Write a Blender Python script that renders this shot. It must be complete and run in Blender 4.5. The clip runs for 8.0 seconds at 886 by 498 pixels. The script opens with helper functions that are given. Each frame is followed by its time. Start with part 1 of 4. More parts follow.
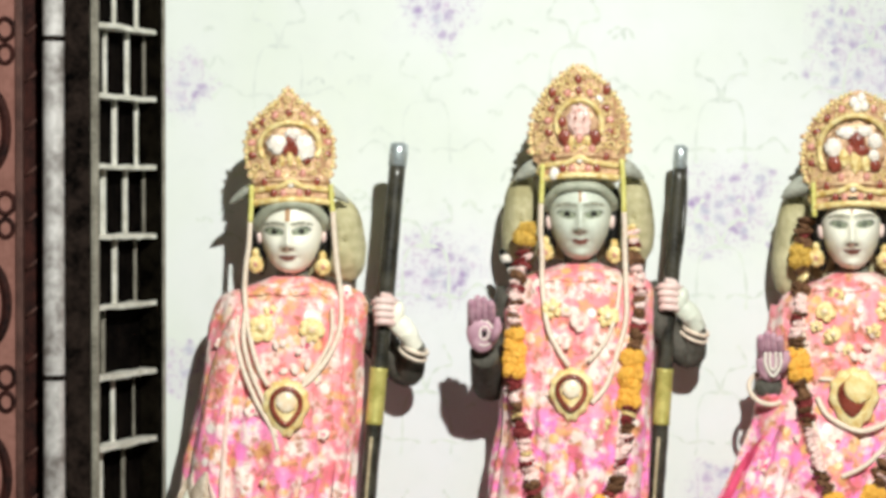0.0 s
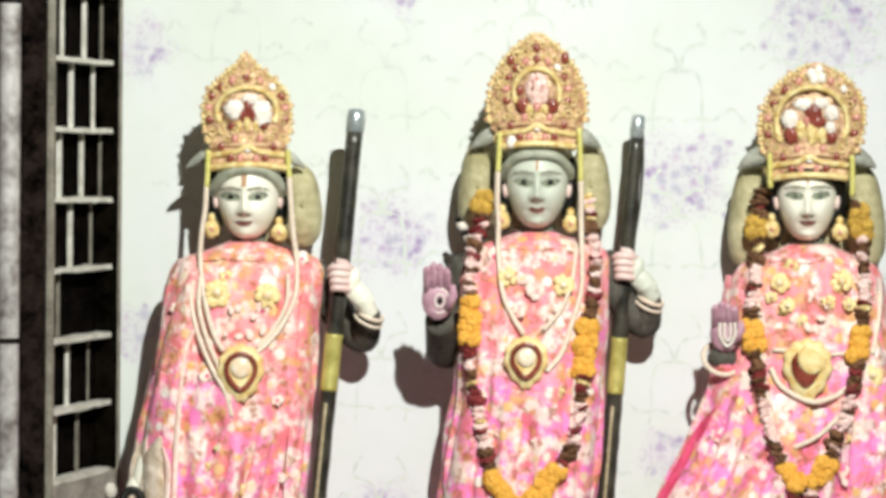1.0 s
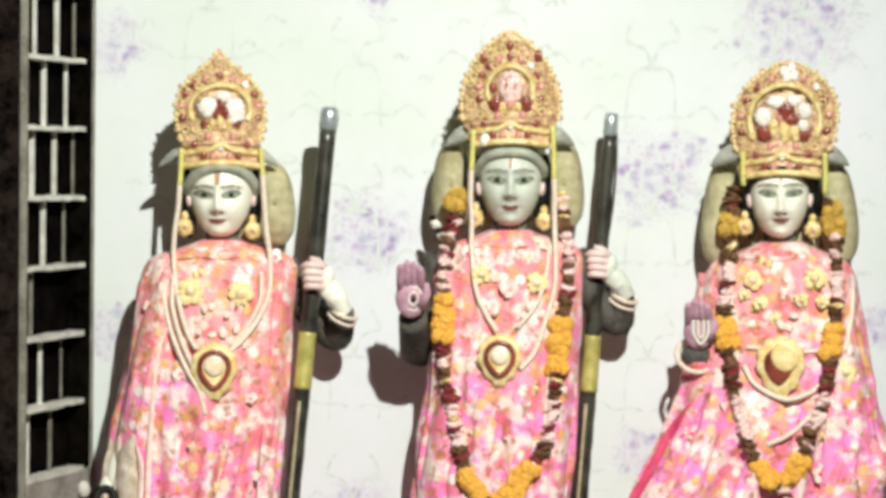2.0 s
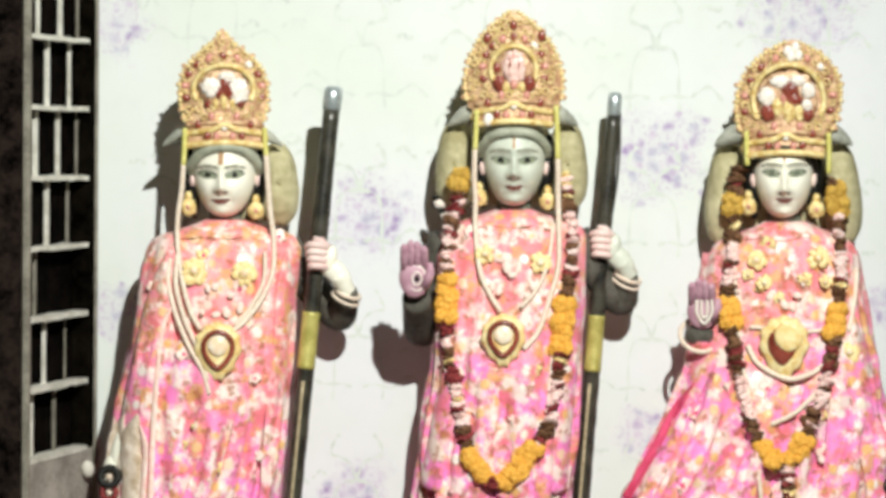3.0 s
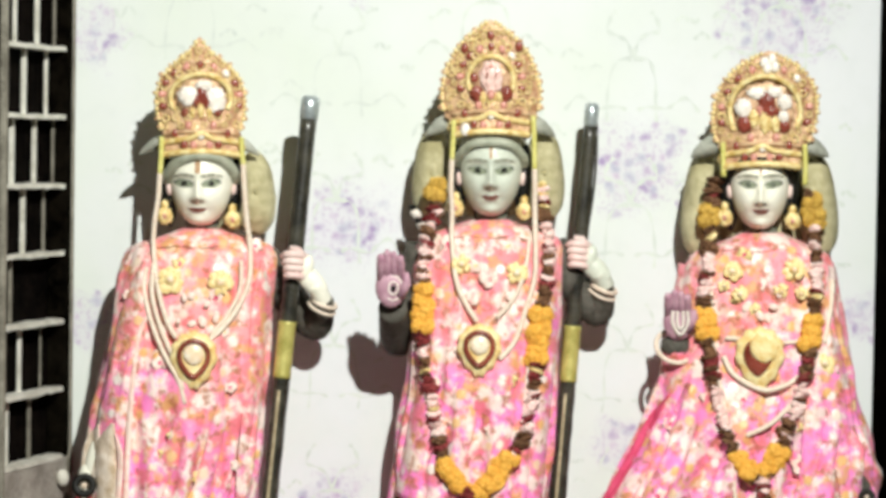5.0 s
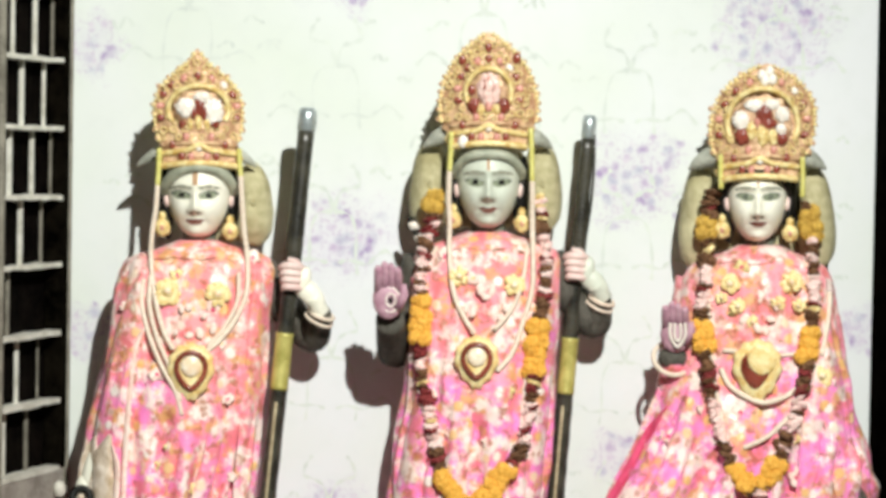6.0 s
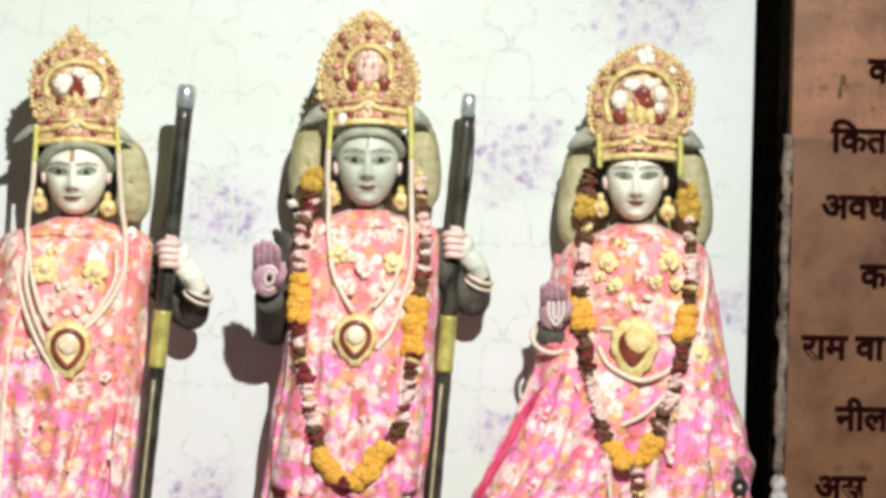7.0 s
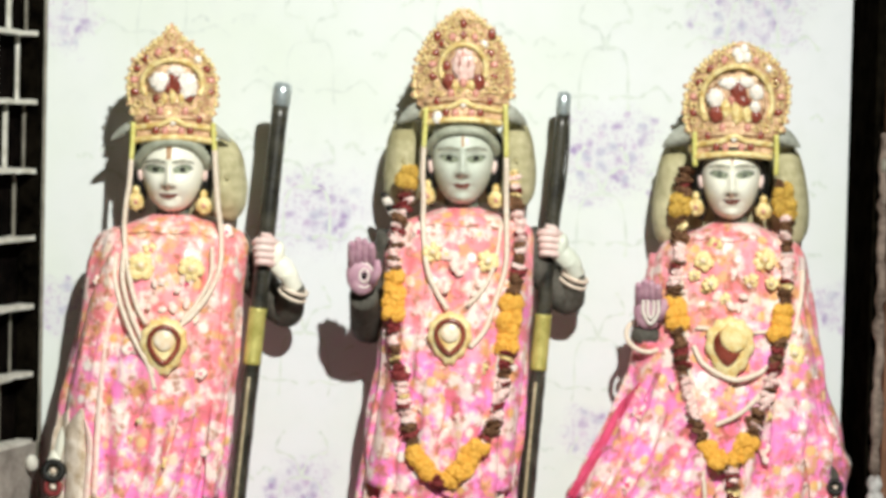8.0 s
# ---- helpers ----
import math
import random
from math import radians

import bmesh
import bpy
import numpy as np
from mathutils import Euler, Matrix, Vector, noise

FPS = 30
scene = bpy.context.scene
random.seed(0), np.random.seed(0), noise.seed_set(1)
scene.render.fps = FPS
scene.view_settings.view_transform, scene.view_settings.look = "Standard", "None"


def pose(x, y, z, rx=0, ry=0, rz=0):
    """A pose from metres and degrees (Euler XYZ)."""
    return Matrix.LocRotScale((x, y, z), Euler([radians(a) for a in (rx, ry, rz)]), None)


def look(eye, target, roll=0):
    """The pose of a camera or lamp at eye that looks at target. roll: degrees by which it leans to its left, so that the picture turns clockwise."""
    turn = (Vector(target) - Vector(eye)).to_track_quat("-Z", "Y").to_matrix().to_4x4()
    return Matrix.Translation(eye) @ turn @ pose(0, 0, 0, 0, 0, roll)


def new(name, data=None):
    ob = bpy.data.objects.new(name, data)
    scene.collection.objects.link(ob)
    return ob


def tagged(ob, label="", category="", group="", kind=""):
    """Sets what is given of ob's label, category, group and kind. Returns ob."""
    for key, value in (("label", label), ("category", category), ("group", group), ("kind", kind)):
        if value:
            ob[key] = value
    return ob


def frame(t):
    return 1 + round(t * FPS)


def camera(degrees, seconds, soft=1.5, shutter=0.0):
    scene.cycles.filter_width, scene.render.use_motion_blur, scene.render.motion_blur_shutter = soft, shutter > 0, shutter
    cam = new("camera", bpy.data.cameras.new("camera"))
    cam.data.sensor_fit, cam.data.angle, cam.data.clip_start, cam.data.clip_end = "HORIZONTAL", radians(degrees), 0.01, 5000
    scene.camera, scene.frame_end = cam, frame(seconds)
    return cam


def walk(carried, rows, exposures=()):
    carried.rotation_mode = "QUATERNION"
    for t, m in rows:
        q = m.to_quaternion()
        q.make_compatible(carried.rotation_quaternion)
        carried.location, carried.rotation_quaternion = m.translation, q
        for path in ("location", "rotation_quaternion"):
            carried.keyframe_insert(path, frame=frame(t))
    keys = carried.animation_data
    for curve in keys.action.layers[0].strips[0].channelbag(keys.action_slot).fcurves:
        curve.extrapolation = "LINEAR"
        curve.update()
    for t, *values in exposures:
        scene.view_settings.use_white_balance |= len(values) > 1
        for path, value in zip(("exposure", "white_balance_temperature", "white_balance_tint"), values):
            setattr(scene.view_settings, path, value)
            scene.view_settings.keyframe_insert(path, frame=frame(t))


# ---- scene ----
D = 4.446          # distance from the eye to the statues' plane
ZC = 1.55          # height of the eye
cam = camera(20.0, 8.0, soft=3.9)
ROWS = [
    (0.0, 1.953, -1.254, -0.048),
    (0.2, 1.927, -1.503, -0.252),
    (0.5, 1.567, -1.832, -0.478),
    (1.0, 0.974, -1.995, -0.704),
    (1.5, 0.449, -2.034, -0.699),
    (1.7, 0.415, -2.016, -0.680),
    (2.8, 0.238, -2.352, -0.670),
    (3.0, 0.449, -2.496, -0.648),
    (3.3, 1.165, -2.619, -0.540),
    (3.5, 1.623, -2.640, -0.548),
    (3.75, 2.045, -2.588, -0.660),
    (4.0, 1.804, -2.535, -0.687),
    (4.1, 1.465, -2.578, -0.725),
    (4.2, 1.035, -2.619, -0.780),
    (4.5, 0.000, -2.600, -0.900),
    (5.0, -0.077, -2.264, -0.916),
    (5.2, -0.007, -2.035, -0.924),
    (6.3, -0.330, -1.988, -1.120),
    (6.5, -1.498, -2.385, -1.258),
    (6.7, -2.544, -2.398, -1.245),
    (6.8, -3.02, -2.41, -1.25),
    (7.0, -2.881, -2.439, -1.263),
    (7.2, -2.085, -2.504, -1.225),
    (7.3, -1.475, -2.547, -1.190),
    (7.5, -0.760, -2.605, -1.213),
    (7.7, -0.598, -2.604, -1.290),
    (8.0, -0.717, -2.529, -1.346),
]
walk(cam, [(t, pose(0, 0, ZC, 90 + pitch, roll, yaw)) for t, yaw, pitch, roll in ROWS])

# ---------------------------------------------------------------- light
world = bpy.data.worlds.new("world")
scene.world = world
world.use_nodes = True
world.node_tree.nodes["Background"].inputs[0].default_value = (0.9, 1.0, 0.95, 1)
world.node_tree.nodes["Background"].inputs[1].default_value = 0.002
scene.view_settings.exposure = 0.0


def flood_lamp(place, aim, watts, radius, cone, colour):
    """The hall's flood lamp, hung in front of the niche and aimed down at the statues."""
    data = bpy.data.lights.new("flood_lamp", "SPOT")
    data.energy, data.shadow_soft_size, data.color = watts, radius, colour
    data.spot_size, data.spot_blend = radians(cone), 1.0
    ob = new("flood_lamp", data)
    ob.matrix_basis = look(place, aim)
    return ob


flood_lamp((0.55, 1.2, 3.14), (-0.75, 4.65, 0.0), 820, 0.033, 100, (0.985, 1.0, 0.94))


# ---------------------------------------------------------------- materials
def material(name, colour, rough=0.6, metal=0.0):
    m = bpy.data.materials.new(name)
    m.use_nodes = True
    b = m.node_tree.nodes["Principled BSDF"]
    b.inputs["Base Color"].default_value = (*colour, 1)
    b.inputs["Roughness"].default_value = rough
    b.inputs["Metallic"].default_value = metal
    return m


class Nodes:
    """Short hand for a material's node tree."""

    def __init__(self, m):
        self.tree, self.nodes, self.links = m.node_tree, m.node_tree.nodes, m.node_tree.links
        self.bsdf = self.nodes["Principled BSDF"]
        self.coord = self.nodes.new("ShaderNodeTexCoord")

    def add(self, kind, ins=None, operation="", use_clamp=False):
        n = self.nodes.new(kind)
        if operation:
            n.operation = operation
        if use_clamp:
            n.use_clamp = True
        for k, v in (ins or {}).items():
            self.put(n, k, v)
        return n

    def put(self, n, key, v):
        if isinstance(v, bpy.types.NodeSocket):
            self.links.new(v, n.inputs[key])
        else:
            n.inputs[key].default_value = v

    def noise(self, scale, detail=4, rough=0.55, vec=None):
        return self.add("ShaderNodeTexNoise", {"Vector": vec or self.coord.outputs["Object"], "Scale": scale, "Detail": detail, "Roughness": rough}).outputs[0]

    def voronoi(self, scale, vec=None, rnd=1.0):
        return self.add("ShaderNodeTexVoronoi", {"Vector": vec or self.coord.outputs["Object"], "Scale": scale, "Randomness": rnd})

    def ramp(self, fac, stops):
        n = self.add("ShaderNodeValToRGB", {"Fac": fac})
        r = n.color_ramp
        while len(r.elements) < len(stops):
            r.elements.new(0.5)
        for e, (p, c) in zip(r.elements, stops):
            e.position = p
            e.color = (*c, 1) if isinstance(c, tuple) else (c, c, c, 1)
        return n.outputs[0]

    def mix(self, fac, a, b, blend="MIX"):
        n = self.add("ShaderNodeMix")
        n.data_type, n.blend_type = "RGBA", blend
        for key, v in ((0, fac), (6, a), (7, b)):
            if isinstance(v, tuple):
                v = (*v, 1)
            self.put(n, key, v)
        return n.outputs[2]

    def math(self, op, a, b=0.0, clamp=False):
        n = self.add("ShaderNodeMath", operation=op, use_clamp=clamp)
        self.put(n, 0, a)
        self.put(n, 1, b)
        return n.outputs[0]

    def bump(self, height, strength, dist=0.002):
        n = self.add("ShaderNodeBump", {"Height": height, "Strength": strength, "Distance": dist})
        self.links.new(n.outputs[0], self.bsdf.inputs["Normal"])

    def colour(self, c):
        self.put(self.bsdf, "Base Color", c)

    def rough(self, c):
        self.put(self.bsdf, "Roughness", c)


def worn(name, lo, hi, rough=0.6, metal=0.0, scale=18.0, fine=140.0, bump=0.3, dist=0.002, gloss=0.5):
    """Two tones mixed at two scales, with fine relief."""
    m = material(name, hi, rough, metal)
    n = Nodes(m)
    n.bsdf.inputs["Specular IOR Level"].default_value = gloss
    a, b = n.noise(scale), n.noise(fine, 3)
    f = n.math("ADD", n.math("MULTIPLY", a, 0.65), n.math("MULTIPLY", b, 0.35))
    n.colour(n.ramp(f, [(0.36, lo), (0.62, hi)]))
    n.rough(n.ramp(b, [(0.3, min(1, rough + 0.12)), (0.7, max(0.05, rough - 0.1))]))
    n.bump(f, bump, dist)
    return m


MARBLE = worn("white_marble", (0.86, 0.84, 0.69), (0.96, 0.94, 0.82), 0.34, scale=14, bump=0.05)
GREYMARBLE = worn("grey_marble", (0.54, 0.58, 0.48), (0.70, 0.73, 0.62), 0.4, scale=14, bump=0.05)
PALM = worn("mauve_painted_palm", (0.40, 0.20, 0.27), (0.62, 0.38, 0.45), 0.5, scale=60, bump=0.1)
HAIR = worn("khaki_stone_hair", (0.34, 0.30, 0.15), (0.68, 0.63, 0.39), 0.75, scale=8, fine=60, bump=0.15)
INK = worn("black_paint", (0.006, 0.006, 0.005), (0.02, 0.018, 0.015), 0.5, gloss=0.2)
LIDGREY = worn("olive_eye_paint", (0.20, 0.23, 0.15), (0.36, 0.39, 0.28), 0.5, scale=60, gloss=0.2)
BANDGREY = worn("grey_green_band_paint", (0.27, 0.29, 0.21), (0.50, 0.52, 0.41), 0.55, scale=40)
BROWGREY = worn("grey_brow_paint_and_nostril_shade", (0.24, 0.24, 0.17), (0.40, 0.40, 0.31), 0.5, scale=60, gloss=0.2)
EYENECKGREY = worn("grey_eye_paint_and_neck_shade", (0.10, 0.115, 0.085), (0.20, 0.22, 0.17), 0.5, scale=60, gloss=0.2)
LIP = worn("red_lip_paint", (0.16, 0.055, 0.04), (0.28, 0.10, 0.08), 0.45)
TILAK = worn("vermilion_paint", (0.36, 0.19, 0.09), (0.52, 0.32, 0.17), 0.7)
GOLD = worn("gilt_metal", (0.58, 0.36, 0.08), (0.96, 0.82, 0.42), 0.4, 0.06, 75, 300, 0.7)
ROSEGOLD = worn("rose_gilt_metal", (0.32, 0.13, 0.06), (0.82, 0.58, 0.34), 0.45, 0.12, 60, 300, 0.9)
BRIGHTGILT = worn("bright_gilt", (0.80, 0.52, 0.16), (0.98, 0.86, 0.48), 0.4, 0.0, 60, 240, 0.25)
BRASS = worn("yellow_brass", (0.36, 0.32, 0.07), (0.62, 0.56, 0.18), 0.4, 0.2, 40, 200, 0.2)
RUBY = worn("red_glass_stone", (0.13, 0.022, 0.012), (0.33, 0.075, 0.05), 0.25)
BLUSH = worn("pale_pink_enamel", (0.72, 0.42, 0.36), (0.90, 0.68, 0.60), 0.3, scale=90)
ROSE = worn("pink_glass_stone", (0.46, 0.15, 0.12), (0.72, 0.34, 0.26), 0.3)
PEARL = worn("white_stone", (0.78, 0.68, 0.58), (0.92, 0.88, 0.80), 0.25, scale=90)
HANDPINK = worn("pink_tinted_marble", (0.74, 0.50, 0.46), (0.88, 0.72, 0.66), 0.45, scale=40, bump=0.05)
SHADEDARM = worn("dark_grey_shaded_arm", (0.05, 0.045, 0.035), (0.13, 0.12, 0.10), 0.7, scale=30, bump=0.3, gloss=0.25)
GREENSTONE = worn("green_glass_stone", (0.04, 0.14, 0.08), (0.10, 0.24, 0.14), 0.15)
STRING = worn("cream_pearl_string", (0.72, 0.55, 0.42), (0.90, 0.80, 0.66), 0.4, scale=160, fine=500, bump=0.6)
YELLOWSTRIP = worn("yellow_tinsel", (0.58, 0.53, 0.10), (0.80, 0.75, 0.28), 0.4, scale=120, fine=400, bump=0.5)
MAROON = worn("maroon_petals", (0.06, 0.006, 0.006), (0.30, 0.05, 0.05), 0.7, scale=150, fine=500, bump=0.8, gloss=0.2)
BROWNLEAF = worn("brown_dried_leaf", (0.03, 0.012, 0.006), (0.24, 0.12, 0.06), 0.8, scale=150, fine=500, bump=0.8, gloss=0.2)
ORANGE = worn("orange_marigold", (0.66, 0.27, 0.02), (0.94, 0.54, 0.09), 0.75, scale=160, fine=500, bump=0.8)
MUSTARD = worn("mustard_marigold", (0.34, 0.18, 0.02), (0.72, 0.46, 0.08), 0.75, scale=110, fine=400, bump=0.8)
WHITEPETAL = worn("white_petals", (0.78, 0.42, 0.40), (0.95, 0.82, 0.74), 0.7, scale=160, fine=500, bump=0.8)
RODWOOD = worn("dark_lacquered_wood", (0.006, 0.006, 0.005), (0.064, 0.060, 0.044), 0.3, scale=30, fine=220, bump=0.25, gloss=0.6)
SILVER = worn("dull_silver", (0.40, 0.47, 0.48), (0.66, 0.72, 0.72), 0.3, 0.6, 60, 240, 0.2)
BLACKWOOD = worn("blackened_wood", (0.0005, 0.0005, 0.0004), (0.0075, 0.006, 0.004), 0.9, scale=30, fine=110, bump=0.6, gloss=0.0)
DARKPOST = worn("dark_weathered_wood", (0.0006, 0.0005, 0.0004), (0.022, 0.015, 0.012), 0.85, scale=34, fine=120, bump=0.7, gloss=0.03)
PIPEGREY = worn("weathered_grey_plastic", (0.14, 0.12, 0.11), (0.56, 0.54, 0.52), 0.55, scale=16, fine=70, bump=0.25)
BARWHITE = worn("chipped_white_paint", (0.50, 0.48, 0.40), (0.80, 0.78, 0.70), 0.55, scale=30, fine=160, bump=0.4)
MORTAR = worn("grey_pink_mortar", (0.06, 0.042, 0.033), (0.26, 0.20, 0.165), 0.8, scale=24, fine=120, bump=0.5, gloss=0.1)
KICKGREY = worn("dusty_grey_panel", (0.24, 0.215, 0.185), (0.46, 0.42, 0.37), 0.65, scale=14, fine=120, bump=0.3, gloss=0.2)
STILE = worn("beige_grey_paint_and_bar_shade", (0.13, 0.118, 0.092), (0.31, 0.29, 0.235), 0.6, scale=20, fine=140, bump=0.3, gloss=0.2)
VOID = worn("dark_room_black", (0.0005, 0.0005, 0.0005), (0.007, 0.005, 0.004), 0.9, scale=25, fine=120, bump=0.4, gloss=0.02)
REDWOOD = worn("red_brown_wood", (0.003, 0.001, 0.001), (0.040, 0.010, 0.007), 0.7, scale=25, fine=140, bump=0.4, gloss=0.15)
PINKPANEL = worn("dull_pink_plaster", (0.18, 0.076, 0.058), (0.28, 0.128, 0.102), 0.75, scale=12, fine=90, bump=0.3, gloss=0.3)
TRIMBROWN = worn("brown_trim_paint", (0.04, 0.016, 0.012), (0.10, 0.045, 0.035), 0.6, scale=20, fine=120, bump=0.3, gloss=0.3)
INSCRIPTION = worn("dark_red_lettering", (0.008, 0.0015, 0.0015), (0.022, 0.004, 0.004), 0.85, gloss=0.02)
CORDSTAIN = worn("dark_olive_stain", (0.05, 0.025, 0.004), (0.12, 0.06, 0.012), 0.6)
PLASTER = worn("olive_plaster", (0.05, 0.048, 0.025), (0.09, 0.085, 0.05), 0.9, scale=3, fine=40, bump=0.3)
PLINTHSTONE = worn("grey_plinth_granite", (0.10, 0.095, 0.07), (0.17, 0.16, 0.12), 0.4, scale=5, fine=40, bump=0.05)
FLOORSTONE = worn("grey_floor_stone", (0.06, 0.06, 0.055), (0.11, 0.105, 0.10), 0.5, scale=4, fine=40, bump=0.1)


def fabric(name, salmon, magenta, seed, lower):
    """Printed silk: salmon over magenta with irregular white, gold and red motifs."""
    m = material(name, salmon, 0.5)
    n = Nodes(m)
    shift = lambda k: n.add("ShaderNodeVectorMath", {0: n.coord.outputs["Object"], 1: (seed + k, seed * 0.7 - k, seed * 1.3 + 2 * k)}, operation="ADD").outputs[0]
    vec = shift(0.0)
    z = n.add("ShaderNodeSeparateXYZ", {0: n.coord.outputs["Object"]}).outputs[2]
    lo = n.math("MULTIPLY", n.math("SUBTRACT", lower, z), 5.0)
    zone = n.math("ADD", n.math("MULTIPLY", n.math("SUBTRACT", n.noise(6.0, 3, vec=vec), 0.5), 4.0), n.math("ADD", lo, 0.35), True)
    base = n.mix(zone, salmon, magenta)
    base = n.mix(n.ramp(n.noise(30, 3, vec=shift(1.7)), [(0.48, 0.0), (0.58, 0.8)]), base, (0.88, 0.20, 0.22))
    gold = n.ramp(n.noise(34, 4, 0.6, vec=shift(4.1)), [(0.51, 0.0), (0.61, 0.85)])
    base = n.mix(gold, base, (0.76, 0.40, 0.13))
    pale = n.ramp(n.noise(26, 4, 0.62, vec=shift(7.9)), [(0.49, 0.0), (0.60, 0.92)])
    base = n.mix(pale, base, (0.98, 0.82, 0.74))
    dark = n.ramp(n.noise(50, 3, 0.6, vec=shift(9.3)), [(0.55, 0.0), (0.64, 0.75)])
    base = n.mix(dark, base, (0.44, 0.14, 0.05))
    cells = n.voronoi(34, shift(3.3), 0.95)
    tone = n.add("ShaderNodeSeparateColor", {0: cells.outputs["Color"]})
    spot = n.math("MULTIPLY", n.ramp(cells.outputs["Distance"], [(0.26, 1.0), (0.40, 0.0)]), n.ramp(tone.outputs[1], [(0.60, 0.0), (0.64, 0.95)]))
    base = n.mix(spot, base, n.ramp(tone.outputs[0], [(0.3, (0.98, 0.88, 0.80)), (0.7, (0.86, 0.50, 0.18))]))
    n.colour(base)
    n.rough(n.ramp(n.math("ADD", spot, pale), [(0.0, 0.55), (1.0, 0.32)]))
    n.bump(n.math("ADD", n.noise(60, 4), n.math("MULTIPLY", n.math("ADD", spot, n.math("ADD", pale, gold)), 0.3)), 0.55, 0.005)
    n.bsdf.inputs["Sheen Weight"].default_value = 0.15
    return m


SILK = [
    fabric("pink_printed_silk", (0.97, 0.33, 0.35), (0.99, 0.25, 0.60), 0.0, -0.25),
    fabric("pink_printed_silk", (0.97, 0.32, 0.38), (0.99, 0.25, 0.61), 3.1, -0.16),
    fabric("pink_printed_silk", (0.97, 0.33, 0.39), (0.99, 0.27, 0.61), 6.4, -0.20),
]


def wallpaper():
    """Pale green-white print with lilac blossom clusters."""
    m = material("floral_wallpaper", (0.8, 0.83, 0.78), 0.55)
    n = Nodes(m)
    vec = n.coord.outputs["Object"]
    base = n.ramp(n.noise(2.2, 3), [(0.35, (0.69, 0.745, 0.675)), (0.65, (0.75, 0.77, 0.785))])
    base = n.mix(n.math("MULTIPLY", n.ramp(n.noise(26, 4), [(0.5, 0.0), (0.75, 1.0)]), 0.18), base, (0.60, 0.64, 0.62))
    total = None
    warp = n.add("ShaderNodeTexNoise", {"Vector": vec, "Scale": 16.0, "Detail": 3.0}).outputs["Color"]
    w2 = n.add("ShaderNodeVectorMath", {0: warp, 1: (0.14, 0.0, 0.14)}, operation="MULTIPLY").outputs[0]
    w3 = n.add("ShaderNodeVectorMath", {0: vec, 1: w2}, operation="ADD").outputs[0]
    for x, z, r in BLOSSOMS:
        dist = n.add("ShaderNodeVectorMath", {0: w3, 1: (x + 0.07, 0.0, z + 0.07)}, operation="DISTANCE").outputs["Value"]
        f = n.math("SUBTRACT", 1.0, n.math("DIVIDE", dist, r), True)
        total = f if total is None else n.math("MAXIMUM", total, f)
    w4 = n.add("ShaderNodeVectorMath", {0: warp, 1: (0.03, 0.0, 0.03)}, operation="MULTIPLY").outputs[0]
    w5 = n.add("ShaderNodeVectorMath", {0: vec, 1: w4}, operation="ADD").outputs[0]
    petals = n.voronoi(44, w5)
    tone = n.add("ShaderNodeSeparateColor", {0: petals.outputs["Color"]})
    edge = n.ramp(petals.outputs["Distance"], [(0.22, 1.0), (0.62, 0.0)])
    lim = n.ramp(n.math("SUBTRACT", n.math("MULTIPLY", total, 2.0), tone.outputs[0]), [(0.0, 0.0), (0.35, 1.0)])
    clump = n.ramp(n.noise(36, 3, 0.6), [(0.36, 0.25), (0.56, 1.0)])
    mask = n.math("MULTIPLY", n.math("MULTIPLY", n.math("MULTIPLY", edge, lim), clump), 1.0)
    petal = n.ramp(tone.outputs[1], [(0.2, (0.36, 0.27, 0.48)), (0.5, (0.58, 0.38, 0.60)), (0.8, (0.46, 0.46, 0.58))])
    base = n.mix(n.math("MULTIPLY", n.ramp(total, [(0.0, 0.0), (0.6, 1.0)]), 0.30), base, (0.60, 0.55, 0.68))
    base = n.mix(mask, base, petal)
    speck = n.math("MULTIPLY", n.math("MULTIPLY", n.ramp(n.noise(120, 3), [(0.52, 0.0), (0.62, 1.0)]), n.ramp(total, [(0.02, 0.0), (0.35, 1.0)])), 0.4)
    base = n.mix(speck, base, (0.46, 0.33, 0.52))
    n.colour(base)
    n.bump(n.noise(180, 3), 0.15, 0.001)
    return m


WALL_Y = D + 0.20
K_WALL = WALL_Y / D
# blossom clusters on the wall: metres across and up from the eye, radius
BLOSSOMS = [(x * K_WALL, z * K_WALL, r) for x, z, r in (
    (-0.165, 0.335, 0.085), (0.60, 0.245, 0.135), (0.345, -0.02, 0.115), (-0.165, -0.13, 0.105), (-0.615, 0.20, 0.07),
    (-0.615, -0.31, 0.06), (0.32, -0.51, 0.07), (0.775, -0.29, 0.06), (0.11, -0.62, 0.06), (-0.18, -0.62, 0.07))]
WALLPAPER = wallpaper()


def marble_slab(gain):
    m = material("brown_pink_marble", (0.36, 0.2, 0.15), 0.45)
    n = Nodes(m)
    z = n.add("ShaderNodeSeparateXYZ", {0: n.coord.outputs["Object"]}).outputs[2]
    a = n.noise(7, 5, 0.6)
    b = n.noise(55, 4)
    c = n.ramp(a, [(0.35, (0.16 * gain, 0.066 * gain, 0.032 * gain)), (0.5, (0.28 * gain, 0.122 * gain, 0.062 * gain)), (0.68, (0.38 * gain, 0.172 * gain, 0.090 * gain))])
    c = n.mix(n.ramp(b, [(0.48, 0.0), (0.66, 0.65)]), c, (0.15, 0.07, 0.04))
    c = n.mix(n.ramp(n.noise(24, 3), [(0.60, 0.0), (0.68, 0.85)]), c, (0.11, 0.05, 0.012))
    n.colour(c)
    n.bump(b, 0.12, 0.001)
    return m


SHADESLAB, LITSLAB = marble_slab(0.62), marble_slab(1.02)


